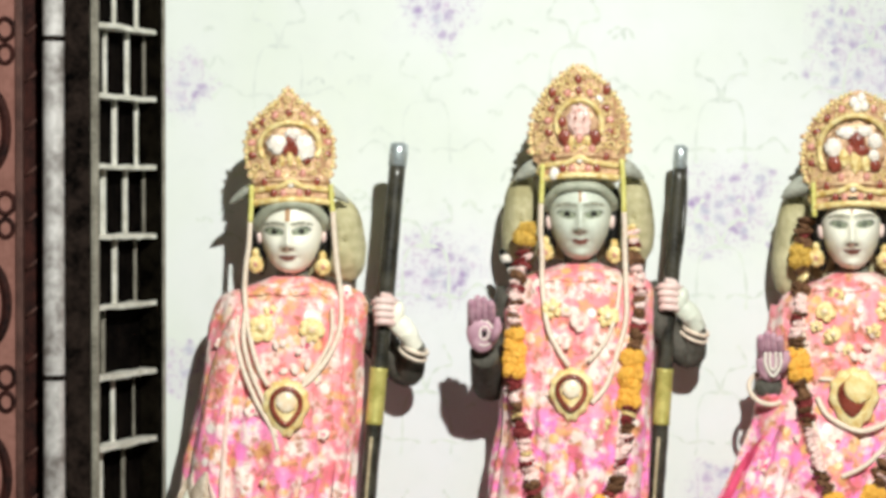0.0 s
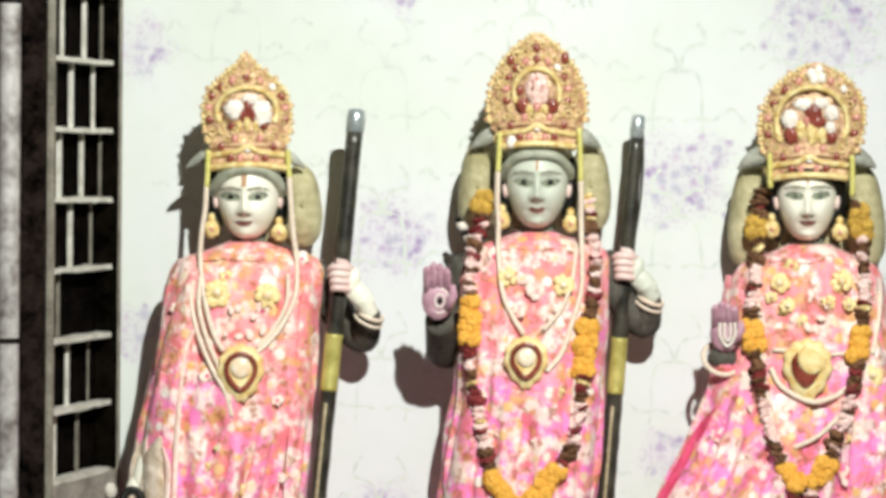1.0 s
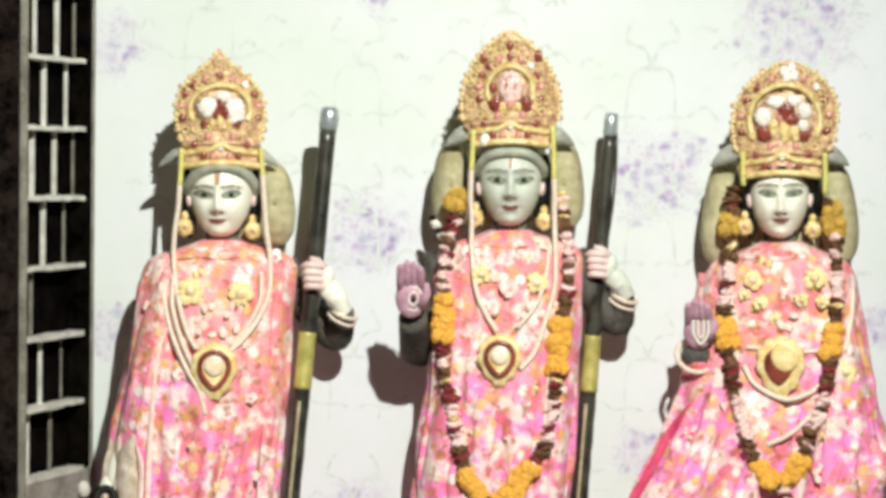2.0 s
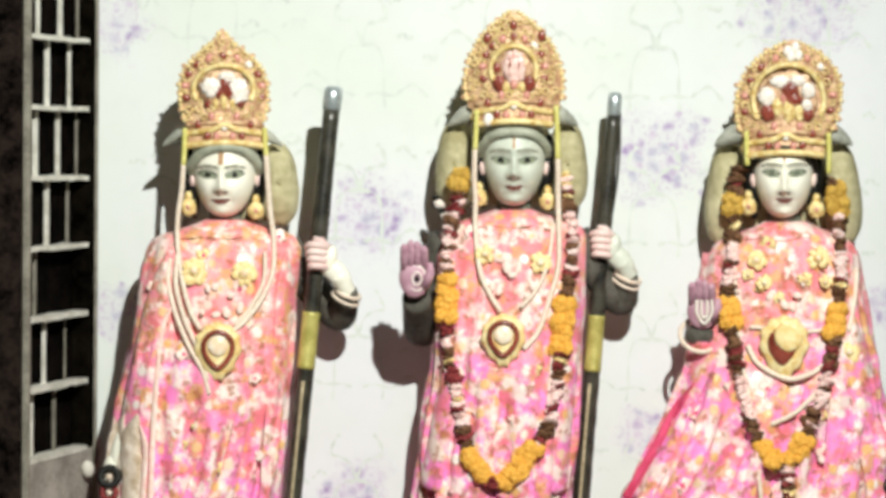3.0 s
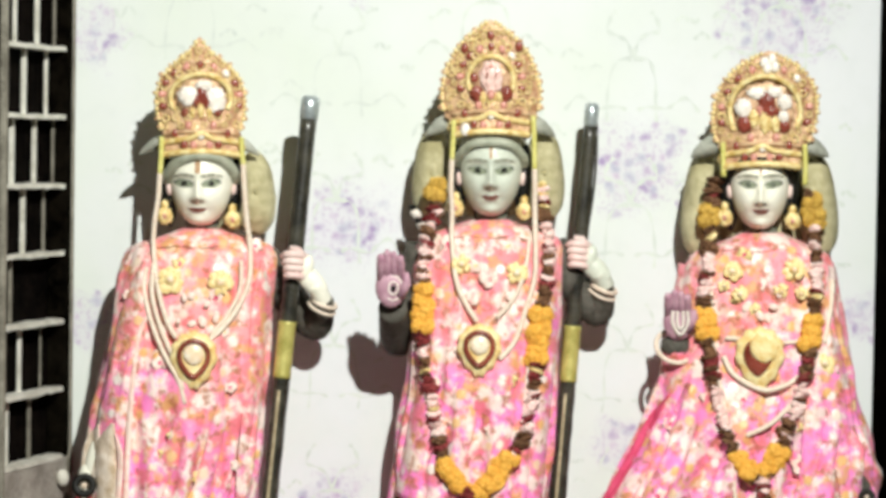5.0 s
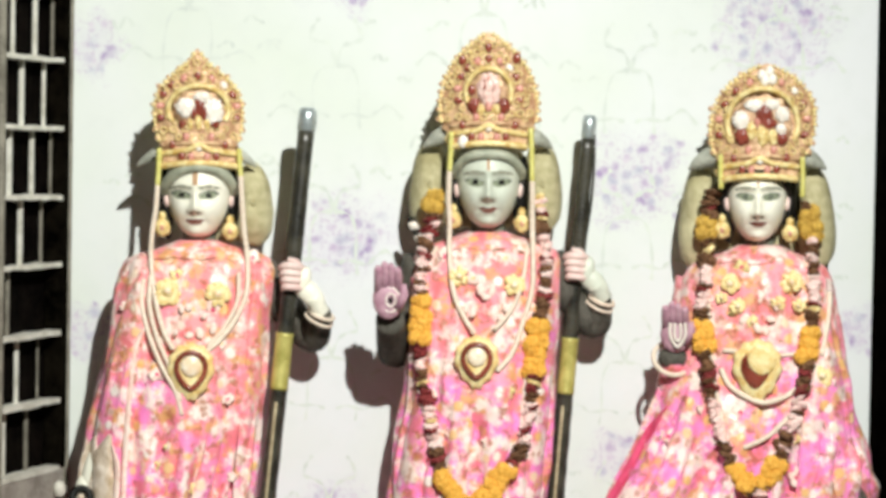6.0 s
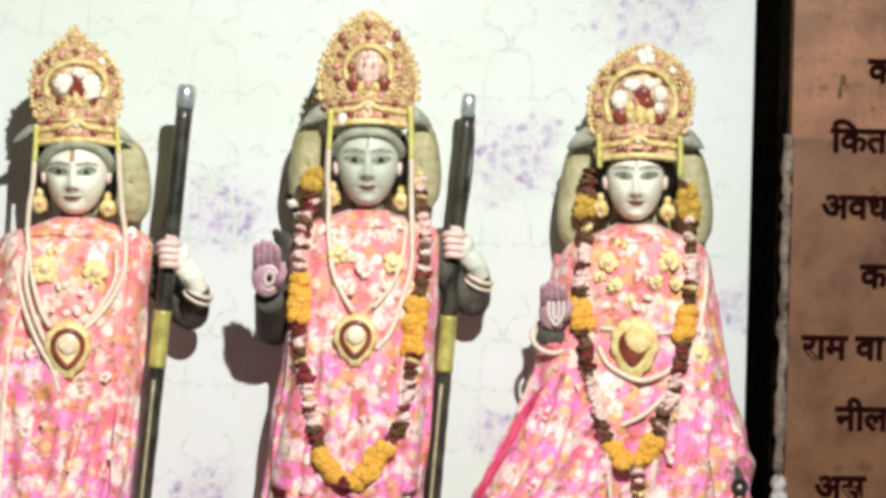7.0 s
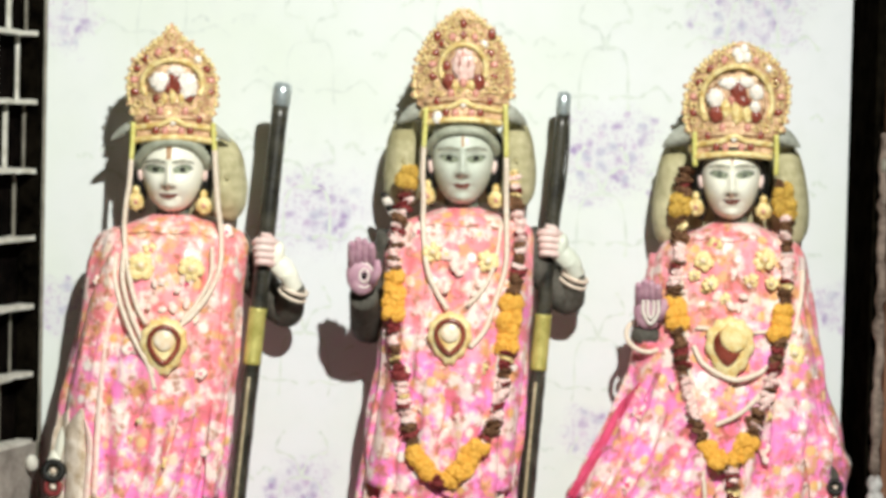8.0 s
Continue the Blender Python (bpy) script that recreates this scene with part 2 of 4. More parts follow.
# ---------------------------------------------------------------- builders
def mesh_of(bm, name, mats, smooth=True):
    me = bpy.data.meshes.new(name)
    bm.normal_update()
    bm.to_mesh(me)
    bm.free()
    for m in mats if isinstance(mats, (list, tuple)) else [mats]:
        me.materials.append(m)
    if smooth:
        for p in me.polygons:
            p.use_smooth = True
    return me


def part(name, bm, mat, parent=None, label="", smooth=True, m=None):
    ob = new(name, bm if isinstance(bm, bpy.types.Mesh) else mesh_of(bm, name, mat, smooth))
    if parent:
        ob.parent = parent
    if m is not None:
        ob.matrix_basis = m
    if label:
        tagged(ob, label)
    return ob


def thing(name, m, label, category, group="", kind=""):
    ob = new(name)
    ob.empty_display_size = 0.05
    ob.matrix_basis = m
    return tagged(ob, label, category, group, kind)


def box(bm, lo, hi, bevel=0.0, mi=0):
    r = bmesh.ops.create_cube(bm, size=1.0)
    for v in r["verts"]:
        v.co = Vector(lo[i] + (v.co[i] + 0.5) * (hi[i] - lo[i]) for i in range(3))
    faces = list({f for v in r["verts"] for f in v.link_faces})
    for f in faces:
        f.material_index = mi
    if bevel:
        bmesh.ops.bevel(bm, geom=list({e for v in r["verts"] for e in v.link_edges}), offset=bevel, segments=2, affect="EDGES", profile=0.6)
    return bm


def boxed(lo, hi, bevel=0.0):
    return box(bmesh.new(), lo, hi, bevel)


def ball(bm, c, r, mi=0, u=20, v=14):
    r = (r, r, r) if isinstance(r, (int, float)) else r
    made = bmesh.ops.create_uvsphere(bm, u_segments=u, v_segments=v, radius=1.0)["verts"]
    for p in made:
        p.co = Vector((c[i] + p.co[i] * r[i] for i in range(3)))
    for f in {f for p in made for f in p.link_faces}:
        f.material_index = mi
    return bm


def tube(bm, pts, radii, mi=0, n=12, closed=False, squash=1.0):
    """A round tube along points, with a radius at each."""
    pts = [Vector(p) for p in pts]
    if isinstance(radii, (int, float)):
        radii = [radii] * len(pts)
    rings = []
    for i, p in enumerate(pts):
        a = pts[(i - 1) % len(pts)] if closed or i else p
        b = pts[(i + 1) % len(pts)] if closed or i < len(pts) - 1 else p
        way = (b - a).normalized()
        side = way.cross(Vector((0, 1, 0)))
        if side.length < 0.1:
            side = way.cross(Vector((1, 0, 0)))
        side.normalize()
        up = side.cross(way).normalized()
        ring = []
        for k in range(n):
            t = 2 * math.pi * k / n
            ring.append(bm.verts.new(p + (side * math.cos(t) + up * math.sin(t) * squash) * radii[i]))
        rings.append(ring)
    count = len(rings) if closed else len(rings) - 1
    for i in range(count):
        a, b = rings[i], rings[(i + 1) % len(rings)]
        for k in range(n):
            f = bm.faces.new((a[k], a[(k + 1) % n], b[(k + 1) % n], b[k]))
            f.material_index = mi
    if not closed:
        for ring, flip in ((rings[0], True), (rings[-1], False)):
            f = bm.faces.new(ring[::-1] if flip else ring)
            f.material_index = mi
    return bm


def smooth_line(pts, steps=8):
    """Catmull-Rom through points."""
    p = [Vector(q) for q in pts]
    p = [p[0] * 2 - p[1]] + p + [p[-1] * 2 - p[-2]]
    out = []
    for i in range(1, len(p) - 2):
        for s in range(steps):
            t = s / steps
            a, b, c, d = p[i - 1:i + 3]
            out.append(0.5 * ((2 * b) + (c - a) * t + (2 * a - 5 * b + 4 * c - d) * t * t + (3 * b - a - 3 * c + d) * t ** 3))
    out.append(p[-2])
    return out


def mm(a, b, d=0.0):
    """Local point of a statue: a across, b up, d back, in millimetres."""
    return Vector((a / 1000, d / 1000, b / 1000))


def seen_at(x, z, y):
    """A point given across and up on the statues' plane, carried to the depth y."""
    return Vector((x * y / D, y, ZC + z * y / D))


# ---------------------------------------------------------------- setting
PLINTH = ZC - 1.0


def setting():
    back = part("wall_north", boxed((-1.35, 0, -ZC), (1.85, 0.15, 1.15)), WALLPAPER, m=pose(0, WALL_Y, ZC), smooth=False)
    tagged(back, "pale green-white wallpapered wall with lilac blossom print", "wall", kind="structure")
    roof = part("niche_roof", boxed((-1.35, 4.37, 2.552), (1.85, WALL_Y - 0.002, 2.65)), PLASTER, smooth=False)
    tagged(roof, "unseen plaster soffit added over the niche", "ceiling", kind="structure")
    floor = part("floor", boxed((-5, -6, -0.1), (5, WALL_Y, 0)), FLOORSTONE, smooth=False)
    tagged(floor, "grey stone floor of the hall", "floor", kind="structure")
    ceil = part("ceiling", boxed((-5, -6, 8), (5, WALL_Y + 0.15, 8.1)), PLASTER, smooth=False)
    tagged(ceil, "unseen plaster ceiling added over the hall", "ceiling", kind="structure")
    for name, lo, hi in (("wall_west", (-5.15, -6, 0), (-5, WALL_Y + 0.15, 8)), ("wall_east", (5, -6, 0), (5.15, WALL_Y + 0.15, 8)), ("wall_south", (-5, -6.15, 0), (5, -6, 8)),
                         ("wall_northwest", (-5, 4.352, 0), (-1.30, 4.50, 2.552)), ("wall_northeast", (1.78, 4.345, 0), (5, 4.50, 2.552)), ("wall_above", (-5, 4.37, 2.552), (5, 4.50, 8))):
        if name == "wall_above":
            lo = (-5, 4.362, 2.652)
        tagged(part(name, boxed(lo, hi), PLASTER, smooth=False), "unseen plaster wall added round the hall", "wall", kind="structure")
    plinth = part("plinth", boxed((-0.80, 3.55, 0), (0.90, WALL_Y - 0.002, PLINTH), 0.006), PLINTHSTONE, smooth=False)
    tagged(plinth, "grey granite plinth under the statues", "plinth", kind="structure")
    # printed vine lines on the wall
    bm = bmesh.new()
    rng = random.Random(4)
    step = [0]

    def ribbon(pts, w):
        line = smooth_line(pts, 6)
        step[0] += 1
        lift = Vector((0, -0.00002 * (step[0] % 30), 0))
        last = None
        for i, p in enumerate(line):
            way = (line[min(i + 1, len(line) - 1)] - line[max(i - 1, 0)]).normalized()
            s = Vector((way.z, 0, -way.x)) * w * (0.6 + 0.4 * math.sin(i * 0.9))
            pair = (bm.verts.new(p + s + lift), bm.verts.new(p - s + lift))
            if last:
                bm.faces.new((last[0], last[1], pair[1], pair[0]))
            last = pair

    def motif(x, z, k):
        """One bracket, arch and beaded swag of the printed trellis."""
        j = lambda: rng.uniform(-0.004, 0.004)
        for side in (-1, 1):
            ribbon([(x, 0, z - 0.020), (x + side * 0.012, 0, z + 0.012 + j()), (x + side * 0.030, 0, z + 0.022 + j()), (x + side * 0.048, 0, z + 0.028), (x + side * 0.042, 0, z + 0.048 + j()), (x + side * 0.032, 0, z + 0.064)], 0.0046 * k)
            ribbon([(x + side * 0.006, 0, z - 0.022), (x + side * 0.030, 0, z - 0.030 + j()), (x + side * 0.042, 0, z - 0.060), (x + side * (0.045 + j()), 0, z - 0.110), (x + side * 0.046, 0, z - 0.140)], 0.0034 * k)
            ribbon([(x + side * 0.010, 0, z - 0.118), (x + side * 0.030, 0, z - 0.112), (x + side * 0.062, 0, z - 0.116 + j()), (x + side * 0.078, 0, z - 0.106), (x + side * 0.100, 0, z - 0.098 + j()), (x + side * 0.124, 0, z - 0.120)], 0.0042 * k)
            for q in range(3):
                px, pz = x + side * rng.uniform(0.05, 0.125), z + rng.uniform(-0.10, 0.06)
                ln = rng.uniform(0.012, 0.030)
                ribbon([(px, 0, pz), (px + side * ln * 0.5, 0, pz + ln * rng.uniform(0.1, 0.6)), (px + side * ln, 0, pz + ln * rng.uniform(-0.3, 0.7)), (px + side * ln * 1.4, 0, pz + ln * rng.uniform(-0.5, 0.4))], 0.0040 * k)
        ribbon([(x - 0.010, 0, z - 0.026), (x, 0, z - 0.020), (x + 0.010, 0, z - 0.026), (x + 0.016, 0, z - 0.022)], 0.0060 * k)

    for gx in range(-2, 5):
        for gz in range(-3, 3):
            x, z = -0.190 + gx * 0.272, 0.197 + gz * 0.27 + (0.10 if gx % 2 else 0.0)
            if -0.56 < x < 0.74 and z < 0.42:
                motif(x, z, 1.0 if z > -0.1 else 0.7)
    vines = part("printed_vines", bm, VINE, m=pose(0, WALL_Y - 0.0003, ZC), smooth=False)
    tagged(vines, "faint grey-green vine lines printed on the wallpaper", "wallpaper print", kind="structure")


VINE = worn("faint_vine_print", (0.59, 0.64, 0.60), (0.70, 0.75, 0.69), 0.6, scale=22, fine=60, bump=0.0)
setting()


# the lattice leaf that splays from the back corner
LEAF_FAR, LEAF_NEAR = Vector((-0.684, WALL_Y - 0.012, 0)), Vector((-0.762, 4.362, 0))


# bars of each row from the bottom up: place along the leaf, half width, colour (STILE for bars in shade)
BARS = [
    ((0.063, 0.0060, BARWHITE), (0.159, 0.0045, STILE)),
    ((0.116, 0.0045, BARWHITE), (0.205, 0.0020, STILE)),
    ((0.077, 0.0040, STILE),),
    ((0.124, 0.0060, BARWHITE), (0.212, 0.0035, STILE)),
    ((0.077, 0.0062, BARWHITE), (0.169, 0.0060, BARWHITE), (0.250, 0.0030, STILE)),
    ((0.124, 0.0064, BARWHITE), (0.217, 0.0045, BARWHITE)),
    ((0.086, 0.0045, BARWHITE), (0.177, 0.0052, BARWHITE), (0.252, 0.0035, STILE)),
    ((0.124, 0.0050, BARWHITE), (0.218, 0.0045, BARWHITE)),
]


def lattice_leaf():
    way = LEAF_FAR - LEAF_NEAR
    length = way.length
    m = Matrix.Translation((LEAF_NEAR.x, LEAF_NEAR.y, 0)) @ pose(0, 0, 0, 0, 0, math.degrees(math.atan2(way.y, way.x)))
    leaf = thing("lattice_shutter", m, "black lattice shutter with chipped white bars beside the wall", "shutter")
    # local x runs from the near edge to the far corner, local -y faces the statues
    low, top, pitch = ZC - 0.574, ZC + 0.80, 0.1243
    part("dark_backing", boxed((0, 0.030, PLINTH), (length, 0.045, top)), VOID, leaf, "black sheet for the dark room behind the bars", False)
    part("stile", boxed((-0.006, -0.012, PLINTH), (0.007, 0.028, top), 0.003), STILE, leaf, "beige-grey painted stile", False)
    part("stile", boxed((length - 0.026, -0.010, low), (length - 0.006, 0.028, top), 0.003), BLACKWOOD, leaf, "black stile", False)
    part("edge_strip", boxed((length - 0.006, -0.012, PLINTH), (length + 0.004, 0.026, top), 0.002), STILE, leaf, "", False)
    part("kick_panel", boxed((0.007, -0.006, PLINTH), (length - 0.006, 0.028, low), 0.003), KICKGREY, leaf, "grey lower panel", False)
    part("knob", ball(bmesh.new(), (length - 0.045, -0.016, ZC - 0.612), (0.012, 0.012, 0.016)), BARWHITE, leaf, "pale chipped knob")
    rng = random.Random(7)
    rows = int((top - low) / pitch) + 1
    for r in range(rows):
        z = low + r * pitch
        bm = boxed((0.007, -0.008, z - 0.0042), (length - 0.030, 0.022, z + 0.0042))
        bmesh.ops.subdivide_edges(bm, edges=[e for e in bm.edges if abs(e.verts[0].co.x - e.verts[1].co.x) > 0.05], cuts=9)
        for v in bm.verts:
            v.co.z += 0.0032 * noise.noise(v.co * 30 + Vector((0, 0, r * 3.7)))
        part("rail", bm, BARWHITE, leaf, "", False)
        for x, w, mat in BARS[r % len(BARS)]:
            w *= rng.uniform(0.9, 1.1)
            part("bar", boxed((x - w * 0.8, 0.0155 - w * 0.6, z + 0.004), (x + w * 0.8, 0.0180 + w * 0.2, z + pitch - 0.004), 0.001), mat, leaf, "" if mat is BARWHITE else "bar darkened for its shade", False)
    return leaf


lattice_leaf()


def front_left():
    y = 4.36
    k = y / D
    top = 2.55
    # dark post
    bm = boxed((-0.825 * k, y - 0.02, 0), (-0.777 * k, y + 0.10, top), 0.006)
    tagged(part("door_post", bm, DARKPOST, smooth=False), "dark weathered wooden post beside the lattice", "post", kind="structure")
    # grey pipe
    pipe = thing("drain_pipe", pose(-0.8475 * k + 0.011, y - 0.045, 0), "weathered grey plastic pipe standing against the post", "pipe")
    bm = bmesh.new()
    tube(bm, [(0, 0, z) for z in np.linspace(0, top, 12)], 0.0185, n=24)
    part("pipe_length", bm, PIPEGREY, pipe)
    for z in (ZC + 0.267, ZC - 0.318, ZC - 0.62, ZC + 0.75):
        part("joint", tube(bmesh.new(), [(0, 0, z - 0.005), (0, 0, z - 0.003), (0, 0, z + 0.003), (0, 0, z + 0.005)], [0.0185, 0.0200, 0.0200, 0.0185], n=24), DARKPOST, pipe, "dark pipe joint")
    # red-brown strip with slanting ribs
    strip = thing("carved_strip", pose(-0.882 * k, y, 0), "dark red-brown wooden strip with slanting ribs", "trim", kind="structure")
    part("board", boxed((-0.0155, 0, 0), (0.0155, 0.03, top), 0.002), REDWOOD, strip, "", False)
    for i in range(26):
        z = 0.35 + i * 0.082
        part("rib", tube(bmesh.new(), [(-0.014, -0.002, z), (0.0, -0.005, z + 0.010), (0.014, -0.002, z + 0.024)], [0.0022, 0.003, 0.002], n=8), TRIMBROWN, strip)
    panel = thing("ornamented_panel", pose(-0.8975 * k, y - 0.012, 0), "dull pink panel with dark ring ornaments and brown edging", "panel", kind="structure")
    part("edging", boxed((-0.012, -0.006, 0), (0.0005, 0.04, top), 0.002), TRIMBROWN, panel, "", False)
    part("ground_panel", boxed((-1.3 + 0.8975 * k, 0, 0), (-0.0125, 0.04, top)), PINKPANEL, panel, "", False)
    rng = random.Random(3)
    for i in range(9):
        z0 = ZC + 0.345 - 0.235 + (i - 5) * 0.303
        for x, z, rx, rz, r in ((-0.068, z0, 0.040, 0.073, 0.009), (-0.030, z0 + 0.133, 0.013, 0.016, 0.0042), (-0.030, z0 + 0.176, 0.015, 0.018, 0.0045)):
            ring = [(x + rx * math.cos(t), -0.002, z + rz * math.sin(t)) for t in np.linspace(0, 2 * math.pi, 28, endpoint=False)]
            part("ring", tube(bmesh.new(), ring, r, n=8, closed=True, squash=0.5), REDWOOD, panel, "dark raised ring")


front_left()


def text_mesh(words, size):
    cu = bpy.data.curves.new("lettering", "FONT")
    cu.body, cu.size, cu.extrude, cu.bevel_depth, cu.bevel_resolution = words, size, 0.0004, size * 0.030, 1
    cu.offset = size * 0.009
    ob = new("lettering", cu)
    bpy.context.view_layer.update()
    me = bpy.data.meshes.new_from_object(ob.evaluated_get(bpy.context.evaluated_depsgraph_get()))
    bpy.data.objects.remove(ob)
    me.materials.clear()
    me.materials.append(INSCRIPTION)
    return me


def front_right():
    y = 4.40
    k = y / D
    top = 2.55
    tagged(part("door_jamb", boxed((0.774 * K_WALL, y - 0.02, 0), (0.774 * K_WALL + 0.065, WALL_Y - 0.003, top), 0.004), BLACKWOOD, smooth=False), "blackened wooden jamb beside the marble slab", "post", kind="structure")
    slab = thing("inscribed_slab", pose(0.850 * 4.34 / D, 4.34, ZC), "brown-pink marble slab with dark red inscription", "wall slab", kind="structure")
    part("marble", boxed((0, 0, -ZC), (0.95, 0.10, 0.02), 0.001), SHADESLAB, slab, "", False)
    part("marble", boxed((-0.004, 0.001, 0.0201), (0.95, 0.10, 1.0), 0.001), LITSLAB, slab, "same marble, lightened for the light on its upper part", False)
    # chipped mortar edge
    bm = bmesh.new()
    rng = random.Random(11)
    pts, rad = [], []
    for i in range(60):
        z = -0.9 + i * 0.0157
        pts.append((-0.009 + rng.uniform(-0.002, 0.002), 0.004 + rng.uniform(-0.003, 0.003), z))
        rad.append(0.0090 + rng.uniform(-0.003, 0.003))
    part("mortar_edge", tube(bm, pts, rad, n=10), MORTAR, slab, "chipped grey-pink mortar edge")
    for z, r in ((-0.585, 0.012), (-0.612, 0.016), (-0.64, 0.013), (-0.03, 0.008), (-0.10, 0.006)):
        bm = bmesh.new()
        for v in bmesh.ops.create_icosphere(bm, subdivisions=3, radius=r)["verts"]:
            v.co *= 1 + 0.35 * noise.noise(v.co * 90 + Vector((z * 40, 0, 0)))
            v.co.z *= 1.5
        part("mortar_chip", bm, PIPEGREY if r > 0.01 else STILE, slab, "pale mortar chip", m=pose(-0.010, -0.002, z))
    stain = bmesh.new()
    ball(stain, (0.083, 0, 0.124), (0.0055, 0.0008, 0.010))
    ball(stain, (0.0785, 0, 0.103), (0.0035, 0.0008, 0.013))
    part("stain", stain, CORDSTAIN, slab, "dark olive stain")
    for words, px, z in (("क", 0.128, 0.108), ("ि" + "कत", 0.066, -0.014), ("अवध", 0.052, -0.130), ("क", 0.124, -0.250), ("राम वा", 0.025, -0.376), ("नील", 0.088, -0.500), ("अस", 0.054, -0.622)):
        part("lettering", text_mesh(words, 0.061), None, slab, "dark red painted lettering", False, pose(px, -0.0012, z + 0.013, 90, 0, 0))


front_right()


# ---------------------------------------------------------------- statues
def lofted(rows, folds, seed, n=120, levels=110, centre=45.0):
    """A draped garment: rows are (height, left, right, half depth) in millimetres, from the top down."""
    rows = np.array(rows, float)
    bm = bmesh.new()
    top, low = rows[0, 0], rows[-1, 0]
    order = np.argsort(rows[:, 0])
    rings = []
    for i in range(levels):
        b = top + (low - top) * i / (levels - 1)
        le, ri, dep = (np.interp(b, rows[order, 0], rows[order, k]) for k in (1, 2, 3))
        c, w = (le + ri) / 2, (ri - le) / 2
        ring = []
        s = min(1.0, (top - b) / 420)
        for k in range(n):
            t = 2 * math.pi * k / n
            ct, st = math.cos(t), math.sin(t)
            x = math.copysign(abs(ct) ** 0.85, ct) * w
            y = math.copysign(abs(st) ** 0.85, st) * dep
            p = Vector((x / 60, y / 60 + seed, b / 330))
            q = Vector((x / 26, y / 26 + seed, b / 120))
            f = 1 + s * folds * (0.06 * math.sin(19 * t + 5 * noise.noise(Vector((seed, b / 260, t * 0.8)))) + 0.12 * noise.noise(p) + 0.06 * noise.noise(q)) + 0.11 * noise.noise(q) + 0.06 * noise.noise(q * 2.3)
            ring.append(bm.verts.new(mm(c + x * (1 + (f - 1) * 0.35), b + 3 * noise.noise(p * 2), centre + y * f)))
        rings.append(ring)
    for a, b in zip(rings, rings[1:]):
        for k in range(n):
            bm.faces.new((a[k], b[k], b[(k + 1) % n], a[(k + 1) % n]))
    bm.faces.new(rings[0])
    bm.faces.new(rings[-1][::-1])
    return bm


def head(bm, ca, w, h, paint):
    """The head with brow, nose, lips and chin; painted parts take other material slots. Origin at the chin."""
    g = lambda x, y, cx, cy, sx, sy: math.exp(-((x - cx) / sx) ** 2 - ((y - cy) / sy) ** 2)
    eq, nq, lq, bq = paint["eye"], paint["nose"], paint["lip"], paint["brow"]
    nu, nv = 150, 130
    grid = []
    for j in range(nv + 1):
        v = -math.pi / 2 + math.pi * j / nv
        line = []
        for i in range(nu):
            u = 2 * math.pi * i / nu
            x, y, z = math.cos(v) * math.sin(u), -math.cos(v) * math.cos(u), math.sin(v)
            jaw = 1 - 0.06 * max(0.0, -z) ** 1.6
            wide = (1 - abs(z) ** 2.25) ** (1 / 2.25) / max(1e-6, math.cos(v))
            a, b, d = x * w * jaw * min(wide, 1.6), h * 0.62 + z * h * 0.62, 40 + y * 62
            if y < 0.1:
                e = (a - paint["turn"]) / w
                q = b / h
                two = lambda cx, cy, sx, sy: g(e, q, cx, cy, sx, sy) + g(e, q, -cx, cy, sx, sy)
                d -= 17 * g(e, q, 0, nq + 0.045, 0.15, 0.060) + 9 * g(e, q, 0, nq + 0.15, 0.11, 0.13) + 6 * two(0.17, nq + 0.025, 0.09, 0.040)      # nose
                d += 10 * two(0.40, eq + 0.01, 0.27, 0.075)      # sockets
                d -= 7 * two(0.41, eq, 0.20, 0.042)      # lids
                d -= 5 * g(e, q, 0, lq, 0.28, 0.050) - 2.5 * g(e, q, 0, lq, 0.32, 0.012)      # lips
                d += 3 * two(0.32, lq, 0.08, 0.04)      # corners of the mouth
                d -= 14 * g(e, q, 0, 0.05, 0.36, 0.075)      # chin
                d -= 5 * two(0.50, lq + 0.12, 0.25, 0.13)      # cheeks
                d -= 4 * two(0.40, bq + 0.02, 0.34, 0.05)      # brow
            line.append(bm.verts.new(mm(ca + a, b, d)))
        grid.append(line)
    for j in range(nv):
        for i in range(nu):
            k = (i + 1) % nu
            try:
                f = bm.faces.new((grid[j][i], grid[j][k], grid[j + 1][k], grid[j + 1][i]))
            except ValueError:
                continue
            c = f.calc_center_median() * 1000
            e, q = (c.x - ca - paint["turn"]) / w, c.z / h
            f.material_index = 0
            if c.y > 38:
                continue
            ea = abs(e)
            eye = ((ea - 0.42) / 0.30) ** 2 + ((q - eq - 0.05 * (ea - 0.4)) / 0.050) ** 2
            iris = math.hypot((ea - 0.42) * w, (q - eq) * h * 1.2)
            if q > paint["hairline"] + 0.04 - 0.16 * ea * ea:
                f.material_index = paint["hair"]
            elif iris < 5.5:
                f.material_index = paint["iris"]
            elif 0.55 < eye < 1.15 and q > eq:
                f.material_index = 4
            elif eye < 0.9:
                f.material_index = 11
            elif abs(q - bq - 0.03 * math.cos((ea - 0.42) * 4) + 0.027) < 0.013 and 0.10 < ea < 0.78:
                f.material_index = 12
            elif (e / 0.27) ** 2 + ((q - lq - 0.30 * e * e) / 0.034) ** 2 < 1:
                f.material_index = 5
            elif abs(ea - 0.12) < 0.06 and abs(q - nq) < 0.016:
                f.material_index = 12
            elif ea < paint["tilak"] and bq + 0.02 < q < paint["hairline"] + 0.06:
                f.material_index = 6


def oval(bm, c, r, lean=0.0, mi=0, bumps=0.0):
    made = bmesh.ops.create_uvsphere(bm, u_segments=32, v_segments=22, radius=1.0)["verts"]
    rot = Matrix.Rotation(radians(lean), 3, "Y")
    for p in made:
        q = p.co.copy()
        s = 1 + bumps * noise.noise(q * 3)
